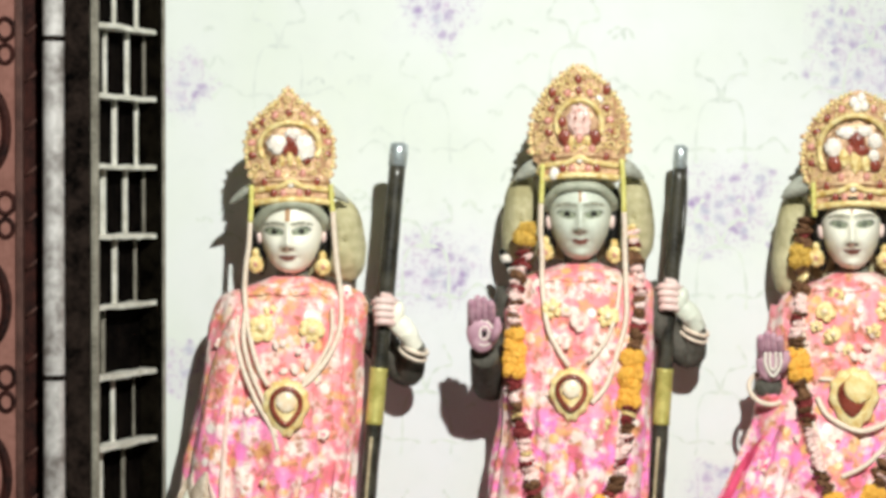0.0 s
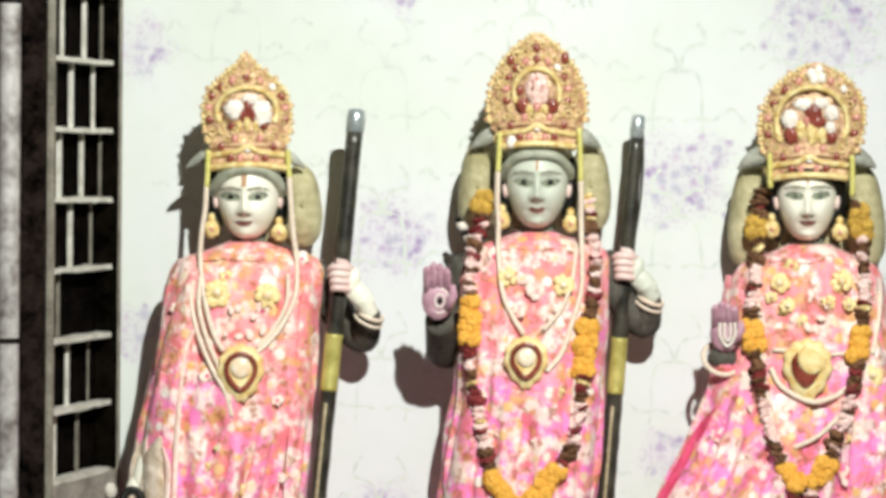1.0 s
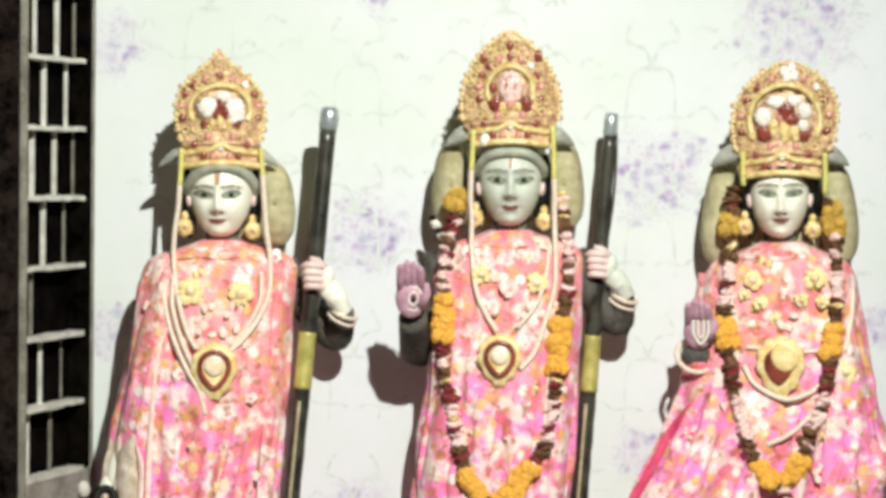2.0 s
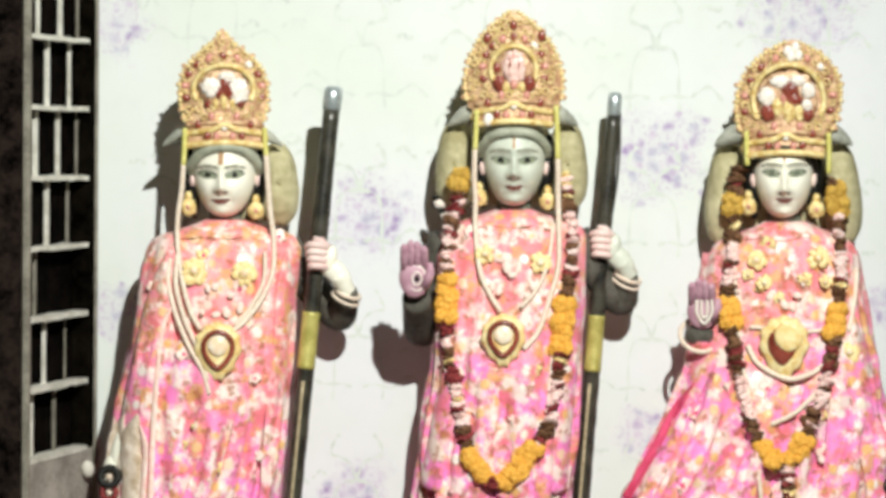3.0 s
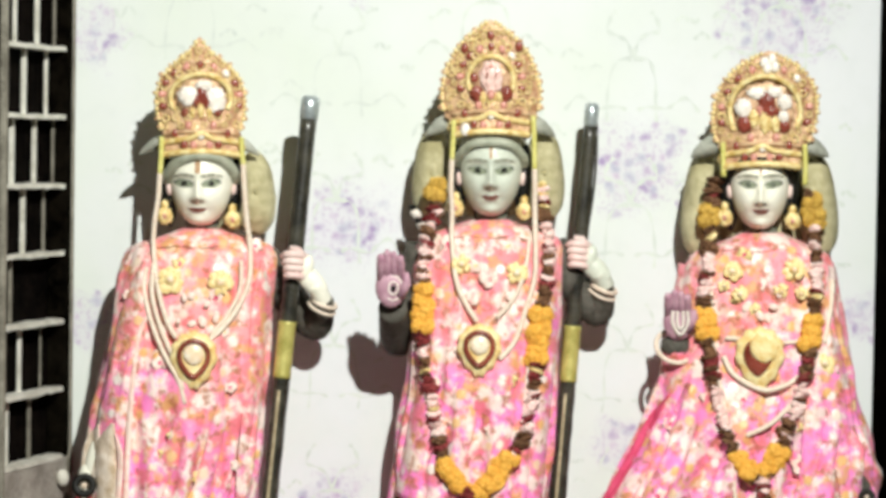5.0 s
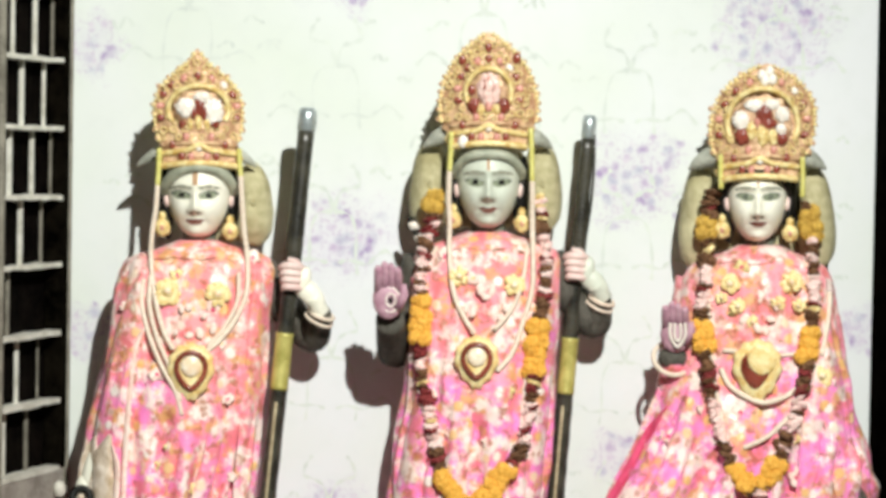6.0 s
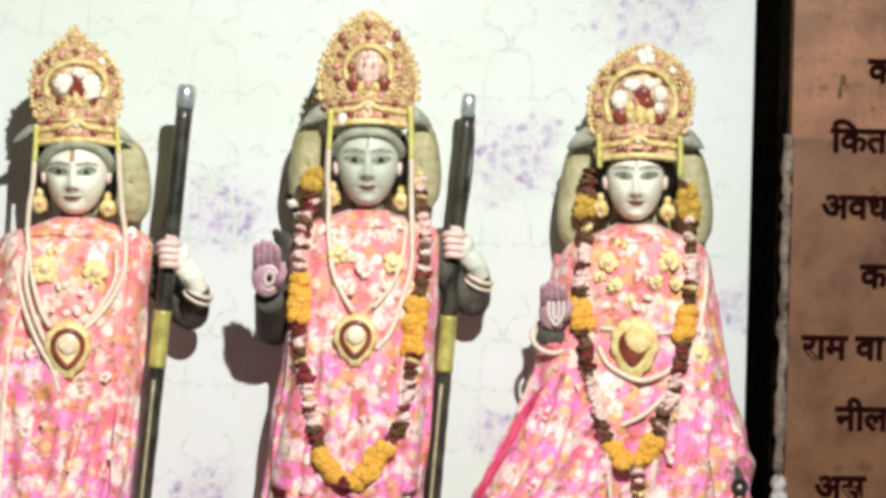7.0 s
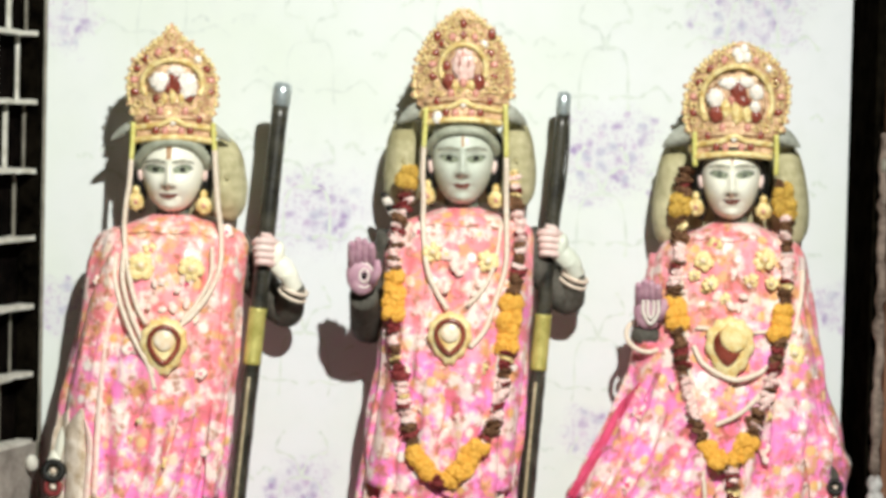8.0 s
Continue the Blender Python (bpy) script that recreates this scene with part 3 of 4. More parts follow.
        p.co = mm(*c) + rot @ Vector((q.x * r[0], q.y * r[2], q.z * r[1])) * s / 1000
    for f in {f for p in made for f in p.link_faces}:
        f.material_index = mi


def arm(bm, shoulder, elbow, wrist, r, mi=0):
    line = smooth_line([shoulder, elbow, wrist], 10)
    n = len(line)
    tube(bm, line, [r * (1.0 - 0.38 * i / (n - 1)) for i in range(n)], mi, 18)


def raised_palm(bm, c, w, h, d):
    """A raised open palm with closed fingers."""
    oval(bm, (c[0], c[1] - h * 0.25, d), (w, h * 0.62, 14), 0, 1)
    for i in range(4):
        x = c[0] + (i - 1.5) * w * 0.42
        top = c[1] + h * (0.92 - 0.12 * abs(i - 1.3))
        tube(bm, [mm(x, c[1] - h * 0.1, d), mm(x, c[1] + h * 0.4, d - 10), mm(x, top - 6, d - 24), mm(x, top - 1, d - 27)], [w * 0.29 / 1000, w * 0.29 / 1000, w * 0.25 / 1000, w * 0.14 / 1000], 1, 10)
    tube(bm, [mm(c[0] + w * 0.6, c[1] - h * 0.5, d - 6), mm(c[0] + w * 1.05, c[1] - h * 0.1, d - 10), mm(c[0] + w * 1.0, c[1] + h * 0.2, d - 10)], [0.010, 0.008, 0.005], 1, 10)


def gripping(bm, rod, wrist, d):
    """Slim fingers closed round a rod, then the back of the palm slanting to the wrist."""
    for i in range(4):
        z = rod[1] + 20 - i * 12.5
        tip = rod[0] - 20 + i * 2.5
        tube(bm, smooth_line([mm(rod[0] + 26, z - 5, d + 2), mm(rod[0] + 12, z + 1, d - 22), mm(rod[0] - 10, z + 3, d - 23), mm(tip, z - 3, d - 8)], 4), [0.0064] * 9 + [0.0060, 0.0056, 0.005, 0.0036], 9, 10)
    mid = ((rod[0] + 10 + wrist[0]) / 2, (rod[1] + 4 + wrist[1]) / 2)
    lean = math.degrees(math.atan2(rod[1] - wrist[1], wrist[0] - rod[0]))
    oval(bm, (mid[0] - 2, mid[1] + 3, d - 9), (38, 19, 13), lean, 0)
    oval(bm, (rod[0] + 23, rod[1] - 4, d - 13), (13, 25, 11), lean * 0.3, 0)
    tube(bm, smooth_line([mm(mid[0] + 4, mid[1] - 4, d - 7), mm(wrist[0] - 12, wrist[1] + 14, d - 3), mm(wrist[0] - 2, wrist[1] - 4, d + 4)], 5), [0.0175] * 4 + [0.0165] * 4 + [0.016] * 3, 0, 16)
    tube(bm, [mm(rod[0] + 24, rod[1] + 12, d - 10), mm(rod[0] + 8, rod[1] + 30, d - 16), mm(rod[0] - 6, rod[1] + 34, d - 16)], [0.0075, 0.0066, 0.0042], 9, 10)


STATUES = [
    {"m": seen_at(-0.4235, -0.142, D), "roll": -0.55, "silk": 0},
    {"m": seen_at(0.0900, -0.1165, D), "roll": -0.55, "silk": 1},
    {"m": seen_at(0.5690, -0.1320, D), "roll": -1.26, "silk": 2},
]
for s in STATUES:
    s["pose"] = Matrix.Translation(s["m"]) @ pose(0, 0, 0, 0, s["roll"], -math.degrees(math.atan2(s["m"].x, D)))
    s["base"] = (PLINTH - s["m"].z) * 1000


def statue(s, ca, w, h, paint, extra, hair, label):
    bm = bmesh.new()
    head(bm, ca, w, h, paint)
    tube(bm, [mm(ca, 30, 66), mm(ca, -30, 68), mm(ca * 0.5, -70, 66)], [0.030, 0.030, 0.05], 4, 24)
    # core down to the plinth, hidden by the garment
    tube(bm, [mm(0, -40, 62), mm(0, -120, 62), mm(-10, -400, 60), mm(-10, s["base"] - 0, 60)], [0.06, 0.085, 0.075, 0.075], 0, 24, squash=0.6)
    for side in (-1, 1):
        oval(bm, (ca + side * (w + 3), 62, 56), (15, 66, 24), side * 4, 3)
        oval(bm, (ca + side * (w + 1), 66, 36), (5, 13, 9), side * 6, 9)
    mid, end, thick = paint["band"]
    line = smooth_line([mm(ca - w - 3, end - 14, 34), mm(ca - w, end, 14), mm(ca - w * 0.6, (mid + end) / 2 + 8, -14), mm(ca, mid, -22), mm(ca + w * 0.6, (mid + end) / 2 + 8, -14), mm(ca + w, end, 14), mm(ca + w + 3, end - 14, 34)], 8)
    tube(bm, line, thick, paint["hair"], 14)
    for c, r, lean in hair:
        lump = bmesh.ops.create_uvsphere(bm, u_segments=48, v_segments=32, radius=1.0)["verts"]
        for v in lump:
            x, y, z = v.co
            k = math.hypot(x, z) / max(1e-6, (abs(x) ** 2.3 + abs(z) ** 2.3) ** (1 / 2.3))
            k *= 1 + 0.04 * noise.noise(v.co * 3 + Vector((c[0], 0, 0)))
            v.co = mm(c[0] + x * k * r[0] * (1 - 0.16 * z) + lean * (1 - z) * 0.5, c[1] + z * k * r[1], c[2] + y * r[2] * k)
        for f in {f for v in lump for f in v.link_faces}:
            f.material_index = 2
    extra(bm)
    ob = part("statue", bm, [paint["skin"], PALM, HAIR, INK, EYENECKGREY, LIP, TILAK, SHADEDARM, PEARL, HANDPINK, SILK[s["silk"]], LIDGREY, BROWGREY, BANDGREY], m=s["pose"])
    return tagged(ob, label, "statue", "row of three statues")


def marks(bm, c, d):
    """Pale rings painted round a dark dot on the palm."""
    for r, mi in ((17, 8), (9, 8)):
        tube(bm, [mm(c[0] + r * 0.9 * math.cos(t), c[1] + r * 1.25 * math.sin(t), d + 0.02 * r * r) for t in np.linspace(0, 2 * math.pi, 24, endpoint=False)], 0.0018, mi, 6, True)
    oval(bm, (c[0], c[1], d), (4.5, 6, 3), 0, 3)


def extra_one(bm):
    gripping(bm, (166, -71), (224, -130), 3)
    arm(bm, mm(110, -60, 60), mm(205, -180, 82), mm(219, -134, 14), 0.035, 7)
    oval(bm, (-178, -412, 0), (20, 50, 16), 14, 0)
    oval(bm, (-196, -448, 0), (17, 30, 14), 8, 0)


def extra_two(bm):
    gripping(bm, (158, -72), (214, -124), 82)
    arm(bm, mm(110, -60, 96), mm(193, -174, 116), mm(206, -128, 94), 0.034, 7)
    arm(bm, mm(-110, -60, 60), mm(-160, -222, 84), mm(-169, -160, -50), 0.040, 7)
    marks(bm, (-166, -124), -91)
    raised_palm(bm, (-171, -108), 27, 58, -75)


def extra_three(bm):
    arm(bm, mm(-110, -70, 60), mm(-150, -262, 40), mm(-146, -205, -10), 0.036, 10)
    for k, r in ((-46, 0.0030), (-47, 0.0026)):
        w = 13 if k == -46 else 5
        tube(bm, smooth_line([mm(-139 - w, -142, k), mm(-139 - w, -165, k), mm(-139, -184 if w > 6 else -174, k), mm(-139 + w, -165, k), mm(-139 + w, -142, k)], 6), r, 8, 6)
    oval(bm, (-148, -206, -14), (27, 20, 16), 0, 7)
    raised_palm(bm, (-143, -150), 27, 52, -30)
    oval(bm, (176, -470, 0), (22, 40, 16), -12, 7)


statue(STATUES[0], 4, 57, 150, {"turn": -7, "band": (126, 95, 0.010), "hairline": 0.76, "hair": 13, "tilak": 0.075, "skin": MARBLE, "iris": 3, "eye": 0.50, "brow": 0.60, "nose": 0.295, "lip": 0.185}, extra_one, [((40, 64, 110), (74, 78, 30), 0), ((98, 58, 92), (37, 76, 46), 4)], "white marble statue with painted face in pink dress")
statue(STATUES[1], 2, 56, 150, {"turn": 0, "band": (131, 106, 0.0085), "hairline": 0.78, "hair": 13, "tilak": 0.04, "skin": GREYMARBLE, "iris": 3, "eye": 0.54, "brow": 0.66, "nose": 0.335, "lip": 0.215}, extra_two, [((0, 74, 110), (98, 78, 30), 0), ((-102, 72, 92), (36, 84, 46), -4), ((96, 74, 92), (36, 84, 46), 4)], "grey marble statue raising one palm")
statue(STATUES[2], 0, 53, 140, {"turn": 2, "band": (123, 98, 0.006), "hairline": 0.84, "hair": 3, "tilak": 0.05, "skin": MARBLE, "iris": 4, "eye": 0.565, "brow": 0.68, "nose": 0.31, "lip": 0.22}, extra_three, [((0, 50, 110), (96, 90, 30), 0), ((-98, 46, 92), (36, 96, 48), -12), ((96, 44, 92), (36, 96, 48), 12)], "white-faced marble statue with pink palm raised")


def dress(s, rows, folds, seed, label):
    s["rows"] = rows
    rows = list(rows) + [(s["base"] + 2, rows[-1][1] - 25, rows[-1][2] + 25, rows[-1][3] + 15)]
    ob = thing("silk_dress", s["pose"], label, "dress", "dresses of the statues")
    part("drape", lofted(rows, folds, seed), SILK[s["silk"]], ob)
    return ob


def surface(s, a, b):
    """Depth of the plain garment front at a point, in millimetres."""
    rows = np.array(s["rows"], float)
    order = np.argsort(rows[:, 0])
    le, ri, dep = (float(np.interp(b, rows[order, 0], rows[order, k])) for k in (1, 2, 3))
    x = min(0.97, abs(a - (le + ri) / 2) / max(1.0, (ri - le) / 2))
    return 45 - dep * (1 - x ** (2 / 0.85)) ** (0.85 / 2)


def sash(s, ob, pts, wide, mat, name, label, lift=5, seed=0.0):
    """A soft strip of cloth laid over the garment's front: points (across, up), half width in millimetres."""
    line = smooth_line([(a, 0, b) for a, b in pts], 14)
    bm = bmesh.new()
    cols = 10
    rows = []
    for i, p in enumerate(line):
        way = (line[min(i + 1, len(line) - 1)] - line[max(i - 1, 0)]).normalized()
        side = Vector((-way.z, 0, way.x))
        row = []
        for k in range(cols + 1):
            t = 2 * k / cols - 1
            q = p + side * wide * min(1.0, 0.15 + i / 12) * t * (1 + 0.12 * noise.noise(Vector((i * 0.15, seed, 0))))
            puff = (1 - t * t) * min(6, wide * 0.35) + 2.5 * noise.noise(Vector((q.x / 12, seed, q.z / 30))) * min(1, wide / 12)
            row.append(mm(q.x, q.z, surface(s, q.x, q.z) - lift - puff))
        back = [p + Vector((0, 0.0025, 0)) for p in row[::-1]]
        rows.append([bm.verts.new(p) for p in row + back])
    n = len(rows[0])
    for a, b in zip(rows, rows[1:]):
        for k in range(n):
            bm.faces.new((a[k], b[k], b[(k + 1) % n], a[(k + 1) % n]))
    bm.faces.new(rows[0])
    bm.faces.new(rows[-1][::-1])
    bmesh.ops.recalc_face_normals(bm, faces=bm.faces[:])
    part(name, bm, mat, ob, label)


TURBAN = worn("grey_green_stone", (0.24, 0.25, 0.20), (0.52, 0.53, 0.45), 0.5, scale=26, bump=0.1)
STAFFGLINT = worn("olive_brown_highlight", (0.28, 0.22, 0.12), (0.58, 0.50, 0.32), 0.6, scale=120, fine=400, bump=0.6)
LACE = worn("white_gold_lace", (0.88, 0.52, 0.44), (0.97, 0.84, 0.74), 0.45, scale=70, fine=300, bump=0.2)
CUFF = worn("pale_gold_cloth", (0.50, 0.36, 0.22), (0.92, 0.80, 0.68), 0.5, scale=45, fine=300, bump=0.8)
CRIMSON = worn("crimson_silk_border", (0.55, 0.04, 0.10), (0.80, 0.10, 0.22), 0.4, scale=40, fine=300, bump=0.4)
robe_one = dress(STATUES[0], [(-6, -30, 42, 30), (-18, -62, 72, 44), (-34, -118, 128, 56), (-55, -132, 140, 64), (-90, -143, 134, 72), (-200, -160, 126, 84), (-330, -186, 114, 92), (-420, -196, 106, 98), (-500, -205, 98, 104)],
      1.6, 0.0, "salmon and magenta printed silk dress on statue")
robe_two = dress(STATUES[1], [(-8, -34, 40, 30), (-20, -68, 74, 44), (-36, -118, 124, 56), (-60, -130, 132, 64), (-110, -136, 130, 72), (-290, -144, 122, 86), (-400, -158, 114, 94), (-520, -176, 104, 102)],
      1.5, 4.2, "magenta-pink printed silk dress on the middle statue")
robe_three = dress(STATUES[2], [(-8, -34, 40, 30), (-22, -66, 70, 44), (-42, -118, 118, 56), (-66, -134, 134, 64), (-120, -140, 140, 72), (-200, -150, 156, 82), (-270, -172, 168, 90), (-340, -196, 178, 98), (-420, -238, 192, 106), (-500, -290, 200, 112)],
      1.8, 8.7, "flared pink printed silk dress with draped shawl")


sash(STATUES[0], robe_one, [(-96, -60), (-120, -190), (-150, -330), (-172, -500)], 26, SILK[0], "shawl", "salmon printed shawl end", 6, 1.0)
sash(STATUES[0], robe_one, [(-86, -150), (-108, -200), (-120, -330), (-128, -500)], 5, LACE, "lace_border", "white-gold lace border", 9, 2.0)
sash(STATUES[0], robe_one, [(-150, -345), (-162, -400), (-158, -460), (-160, -510)], 20, CUFF, "cuff", "pale gold cuff cloth", 14, 11.0)
sash(STATUES[0], robe_one, [(-176, -350), (-190, -400), (-194, -450), (-196, -510)], 14, CUFF, "cuff", "pale gold cuff cloth", 10, 12.0)
sash(STATUES[0], robe_one, [(-146, -362), (-136, -400), (-138, -450), (-142, -510)], 5, LACE, "lace_border", "white lace edge of the cuff", 22, 13.0)
for s, robe, k in ((STATUES[0], robe_one, 0), (STATUES[1], robe_two, 1), (STATUES[2], robe_three, 2)):
    sash(s, robe, [(-74, -38), (-44, -26), (0, -31), (44, -26), (76, -38)], 9, SILK[k], "collar", "folded silk collar", 2, 20.0 + k)
    sash(s, robe, [(112, -60), (110, -150), (100, -280), (88, -400), (80, -505)], 18, SILK[k], "fold", "hanging silk fold", 3, 28.0 + k)
    sash(s, robe, [(-30, -300), (-40, -380), (-70, -450), (-100, -510)], 15, SILK[k], "fold", "hanging silk fold", 2, 32.0 + k)
    sash(s, robe, [(40, -290), (30, -370), (8, -450), (-20, -510)], 14, SILK[k], "fold", "hanging silk fold", 2, 36.0 + k)
sash(STATUES[1], robe_two, [(-100, -250), (-118, -360), (-146, -500)], 20, SILK[1], "shawl", "pink shawl end", 6, 4.0)
sash(STATUES[1], robe_two, [(70, -240), (66, -360), (58, -500)], 6, LACE, "lace_border", "white-gold lace border", 5, 5.0)
sash(STATUES[2], robe_three, [(-118, -110), (-140, -230), (-190, -350), (-262, -500)], 24, SILK[2], "shawl", "pink shawl edge", 6, 6.0)
sash(STATUES[2], robe_three, [(-158, -290), (-198, -350), (-236, -420), (-282, -500)], 8, CRIMSON, "crimson_border", "crimson silk border", 12, 7.0)
sash(STATUES[2], robe_three, [(120, -170), (132, -280), (150, -390), (166, -500)], 22, SILK[2], "shawl", "pink shawl edge", 6, 8.0)
sash(STATUES[2], robe_three, [(165, -330), (120, -380), (80, -440), (50, -505)], 12, SILK[2], "fold", "loose pink fold", 4, 9.0)


def motifs(s, ob, count, seed):
    """Sewn-on flower motifs scattered over the garment's front."""
    rng = random.Random(seed)
    kinds = []
    for k, (mat, eye, r) in enumerate(((LACE, CRIMSON, 0.0115), (LACE, GOLD, 0.0095), (GOLD, CRIMSON, 0.0085), (LACE, LACE, 0.0075))):
        bm = bmesh.new()
        made = bmesh.ops.create_icosphere(bm, subdivisions=3, radius=1.0)["verts"]
        for v in made:
            n = v.co.normalized()
            f = 1 + 0.12 * math.sin(5 * math.atan2(n.z, n.x) + k) + 0.55 * noise.noise(n * 1.9 + Vector((k * 3.1, 0, 0)))
            v.co = Vector((n.x * r * f, n.y * 0.0008, n.z * r * f * 1.15))
        for f in bm.faces:
            c = f.calc_center_median()
            f.material_index = 1 if math.hypot(c.x, c.z) < r * 0.36 else 0
        kinds.append(mesh_of(bm, "motif", [mat, eye], True))
    done = []
    for _ in range(3000):
        if len(done) >= count:
            break
        b = rng.uniform(-520, -30)
        rows = sorted(s["rows"])
        le = float(np.interp(b, [r[0] for r in rows], [r[1] for r in rows]))
        ri = float(np.interp(b, [r[0] for r in rows], [r[2] for r in rows]))
        a = rng.uniform(le + 22, ri - 22)
        if any((a - p) ** 2 + (b - q) ** 2 < 1100 for p, q in done):
            continue
        done.append((a, b))
        part("motif", rng.choice(kinds), None, ob, m=Matrix.Translation(mm(a, b, surface(s, a, b) - 1.0)) @ pose(0, 0, 0, rng.uniform(-12, 12), rng.uniform(0, 360), 0) @ Matrix.Diagonal((*(rng.uniform(0.8, 1.35),) * 3, 1)))


motifs(STATUES[0], robe_one, 22, 21)
motifs(STATUES[1], robe_two, 18, 22)
motifs(STATUES[2], robe_three, 24, 23)


def rod(s, top, low, width, off, label, taper=1.0):
    """A long bow staff with cap and band, standing on the plinth."""
    a, b = mm(*top, off), mm(*low, off - 16)
    way = (b - a).normalized()
    foot = a + way * ((s["base"] / 1000 - a.z) / way.z)
    length = (foot - a).length
    ob = thing("bow_staff", s["pose"], label, "staff", "staffs of the statues")
    rng = random.Random(int(top[0]))
    line = [a + way * (0.03 + (length - 0.03) * i / 40) for i in range(41)]
    part("shaft", tube(bmesh.new(), line, [width * (taper + (1 - taper) * min(1, i / 12)) * (1 + rng.uniform(-0.05, 0.05)) for i in range(41)], n=18), RODWOOD, ob)
    part("cap", tube(bmesh.new(), [a - way * 0.006, a - way * 0.003, a + way * 0.012, a + way * 0.034, a + way * 0.036], [width * taper * k for k in (0.7, 1.05, 1.12, 1.08, 1.0)], n=18), SILVER, ob, "dull silver cap")
    p = a + way * 0.448
    part("band", tube(bmesh.new(), [p + way * t for t in (-0.051, -0.05, -0.045, 0.045, 0.05, 0.051)], [width * 0.9, width * 1.12, width * 1.04, width * 1.04, width * 1.12, width * 0.9], n=18), BRASS, ob, "yellow brass band")
    line = [a + way * (0.52 + (length - 0.52) * i / 12) for i in range(13)]
    part("staff_line", tube(bmesh.new(), [q + Vector((-0.003, -width * 1.02, 0)) for q in line], 0.0030, n=8), STAFFGLINT, ob, "thin olive-brown line for the highlight on the staff")
    if taper < 1:
        line = [a + way * (0.03 + 0.22 * i / 8) + Vector((0.004 + 0.012 * math.sin(math.pi * (i + 2) / 11), -0.004, 0)) for i in range(9)]
        part("staff_line", tube(bmesh.new(), line, 0.0026, n=8), RODWOOD, ob, "dark loose end of the bow string")
    return ob


rod(STATUES[0], (197, 226), (124, -499), 0.0153, 16, "dark lacquered bow staff with silver cap held upright")
rod(STATUES[1], (184, 197), (126, -525), 0.0150, 98, "black lacquered bow staff with brass band", 0.78)


def outline(profile, b):
    return float(np.interp(b, [p[0] for p in profile], [p[1] for p in profile]))


def crown(s, profile, base, lean, motif, seed, label, inlay):
    """A tall gilt crown plate: curved plate, base band, raised arch, medallion, bead edging and stones."""
    ob = thing("crown", s["pose"], label, "crown", "crowns of the statues")
    low, top = profile[0][0], profile[-1][0]
    rng = random.Random(seed)
    cen = lambda b: base + lean * (b - low) / (top - low)
    front = lambda a, b: -25 + 0.0042 * a * a + 0.16 * (b - low)
    bm = bmesh.new()
    rows, cols = 70, 44
    sheets = []
    for back in (0, 1):
        sheet = []
        for j in range(rows + 1):
            b = low + (top - low) * j / rows
            w = outline(profile, b) * (1 + 0.035 * math.sin(j * 1.15))
            line = []
            for i in range(cols + 1):
                a = w * (2 * i / cols - 1)
                rel = 0 if back else 2.2 * noise.noise(Vector((a / 9, b / 9, seed))) + 1.6 * math.sin(math.hypot(a, b - (low + top) / 2) / 4.2)
                drop = 6 * (a / 70) ** 2 * (1 - j / rows)
                line.append(bm.verts.new(mm(cen(b) + a, b - drop, front(a, b) - rel + (9 if back else 0))))
            sheet.append(line)
        sheets.append(sheet)
    for j in range(rows):
        for i in range(cols):
            f, k = sheets
            bm.faces.new((f[j][i], f[j][i + 1], f[j + 1][i + 1], f[j + 1][i]))
            bm.faces.new((k[j][i], k[j + 1][i], k[j + 1][i + 1], k[j][i + 1]))
    for j in range(rows):
        for i in (0, cols):
            q = (sheets[0][j][i], sheets[0][j + 1][i], sheets[1][j + 1][i], sheets[1][j][i])
            bm.faces.new(q if i == 0 else q[::-1])
    for i in range(cols):
        bm.faces.new((sheets[0][0][i], sheets[1][0][i], sheets[1][0][i + 1], sheets[0][0][i + 1]))
        bm.faces.new((sheets[0][rows][i], sheets[0][rows][i + 1], sheets[1][rows][i + 1], sheets[1][rows][i]))
    part("plate", bm, [ROSEGOLD], ob, "embossed rose-gilt plate")
    # base bands
    w0 = outline(profile, low)
    for db, r, mat in ((2, 0.006, GOLD), (24, 0.0055, GOLD), (38, 0.004, ROSEGOLD)):
        pts = []
        for i in range(25):
            a = w0 * 1.02 * (2 * i / 24 - 1)
            pts.append(mm(cen(low + db) + a, low + db - 7 * (a / 70) ** 2 + (10 * math.exp(-(a / 14) ** 2) if db == 24 else 0), front(a, low + db) - 3))
        part("band", tube(bmesh.new(), pts, r, n=10), mat, ob, "gilt base band")
    # side of the crown round the head
    bm = bmesh.new()
    ring = []
    for i in range(33):
        t = math.pi * i / 32
        ring.append(mm(cen(low) + w0 * math.cos(t), low + 10, 0 + 80 * math.sin(t)))
    tube(bm, ring, 0.012, n=8)
    part("hoop", bm, GOLD, ob)
    # arch and medallion
    cb, ra, rb = motif
    pts = [mm(cen(cb) + ra * math.cos(t), cb + rb * math.sin(t), front(ra * math.cos(t), cb) - 4) for t in np.linspace(-0.5, math.pi + 0.5, 40)]
    part("arch", tube(bmesh.new(), pts, 0.0052, n=10), GOLD, ob, "raised gilt arch")
    bm = bmesh.new()
    oval(bm, (cen(cb), cb, front(0, cb) - 1), (ra * 0.80, rb * 0.80, 4), 0, 0, 0.2)
    part("medallion", bm, ROSEGOLD, ob, "rose-gilt medallion")
    for a, b, u, v, mat in inlay:
        bm = bmesh.new()
        oval(bm, (cen(cb) + a, cb + b, front(0, cb) - 5.5), (u, v, 4), 0, 0, 0.35)
        part("inlay", bm, mat, ob, {PEARL: "white mirror inlay", RUBY: "red enamel inlay", ROSE: "pink enamel inlay", GOLD: "gilt leaf", BLUSH: "pale pink enamel inlay"}[mat])
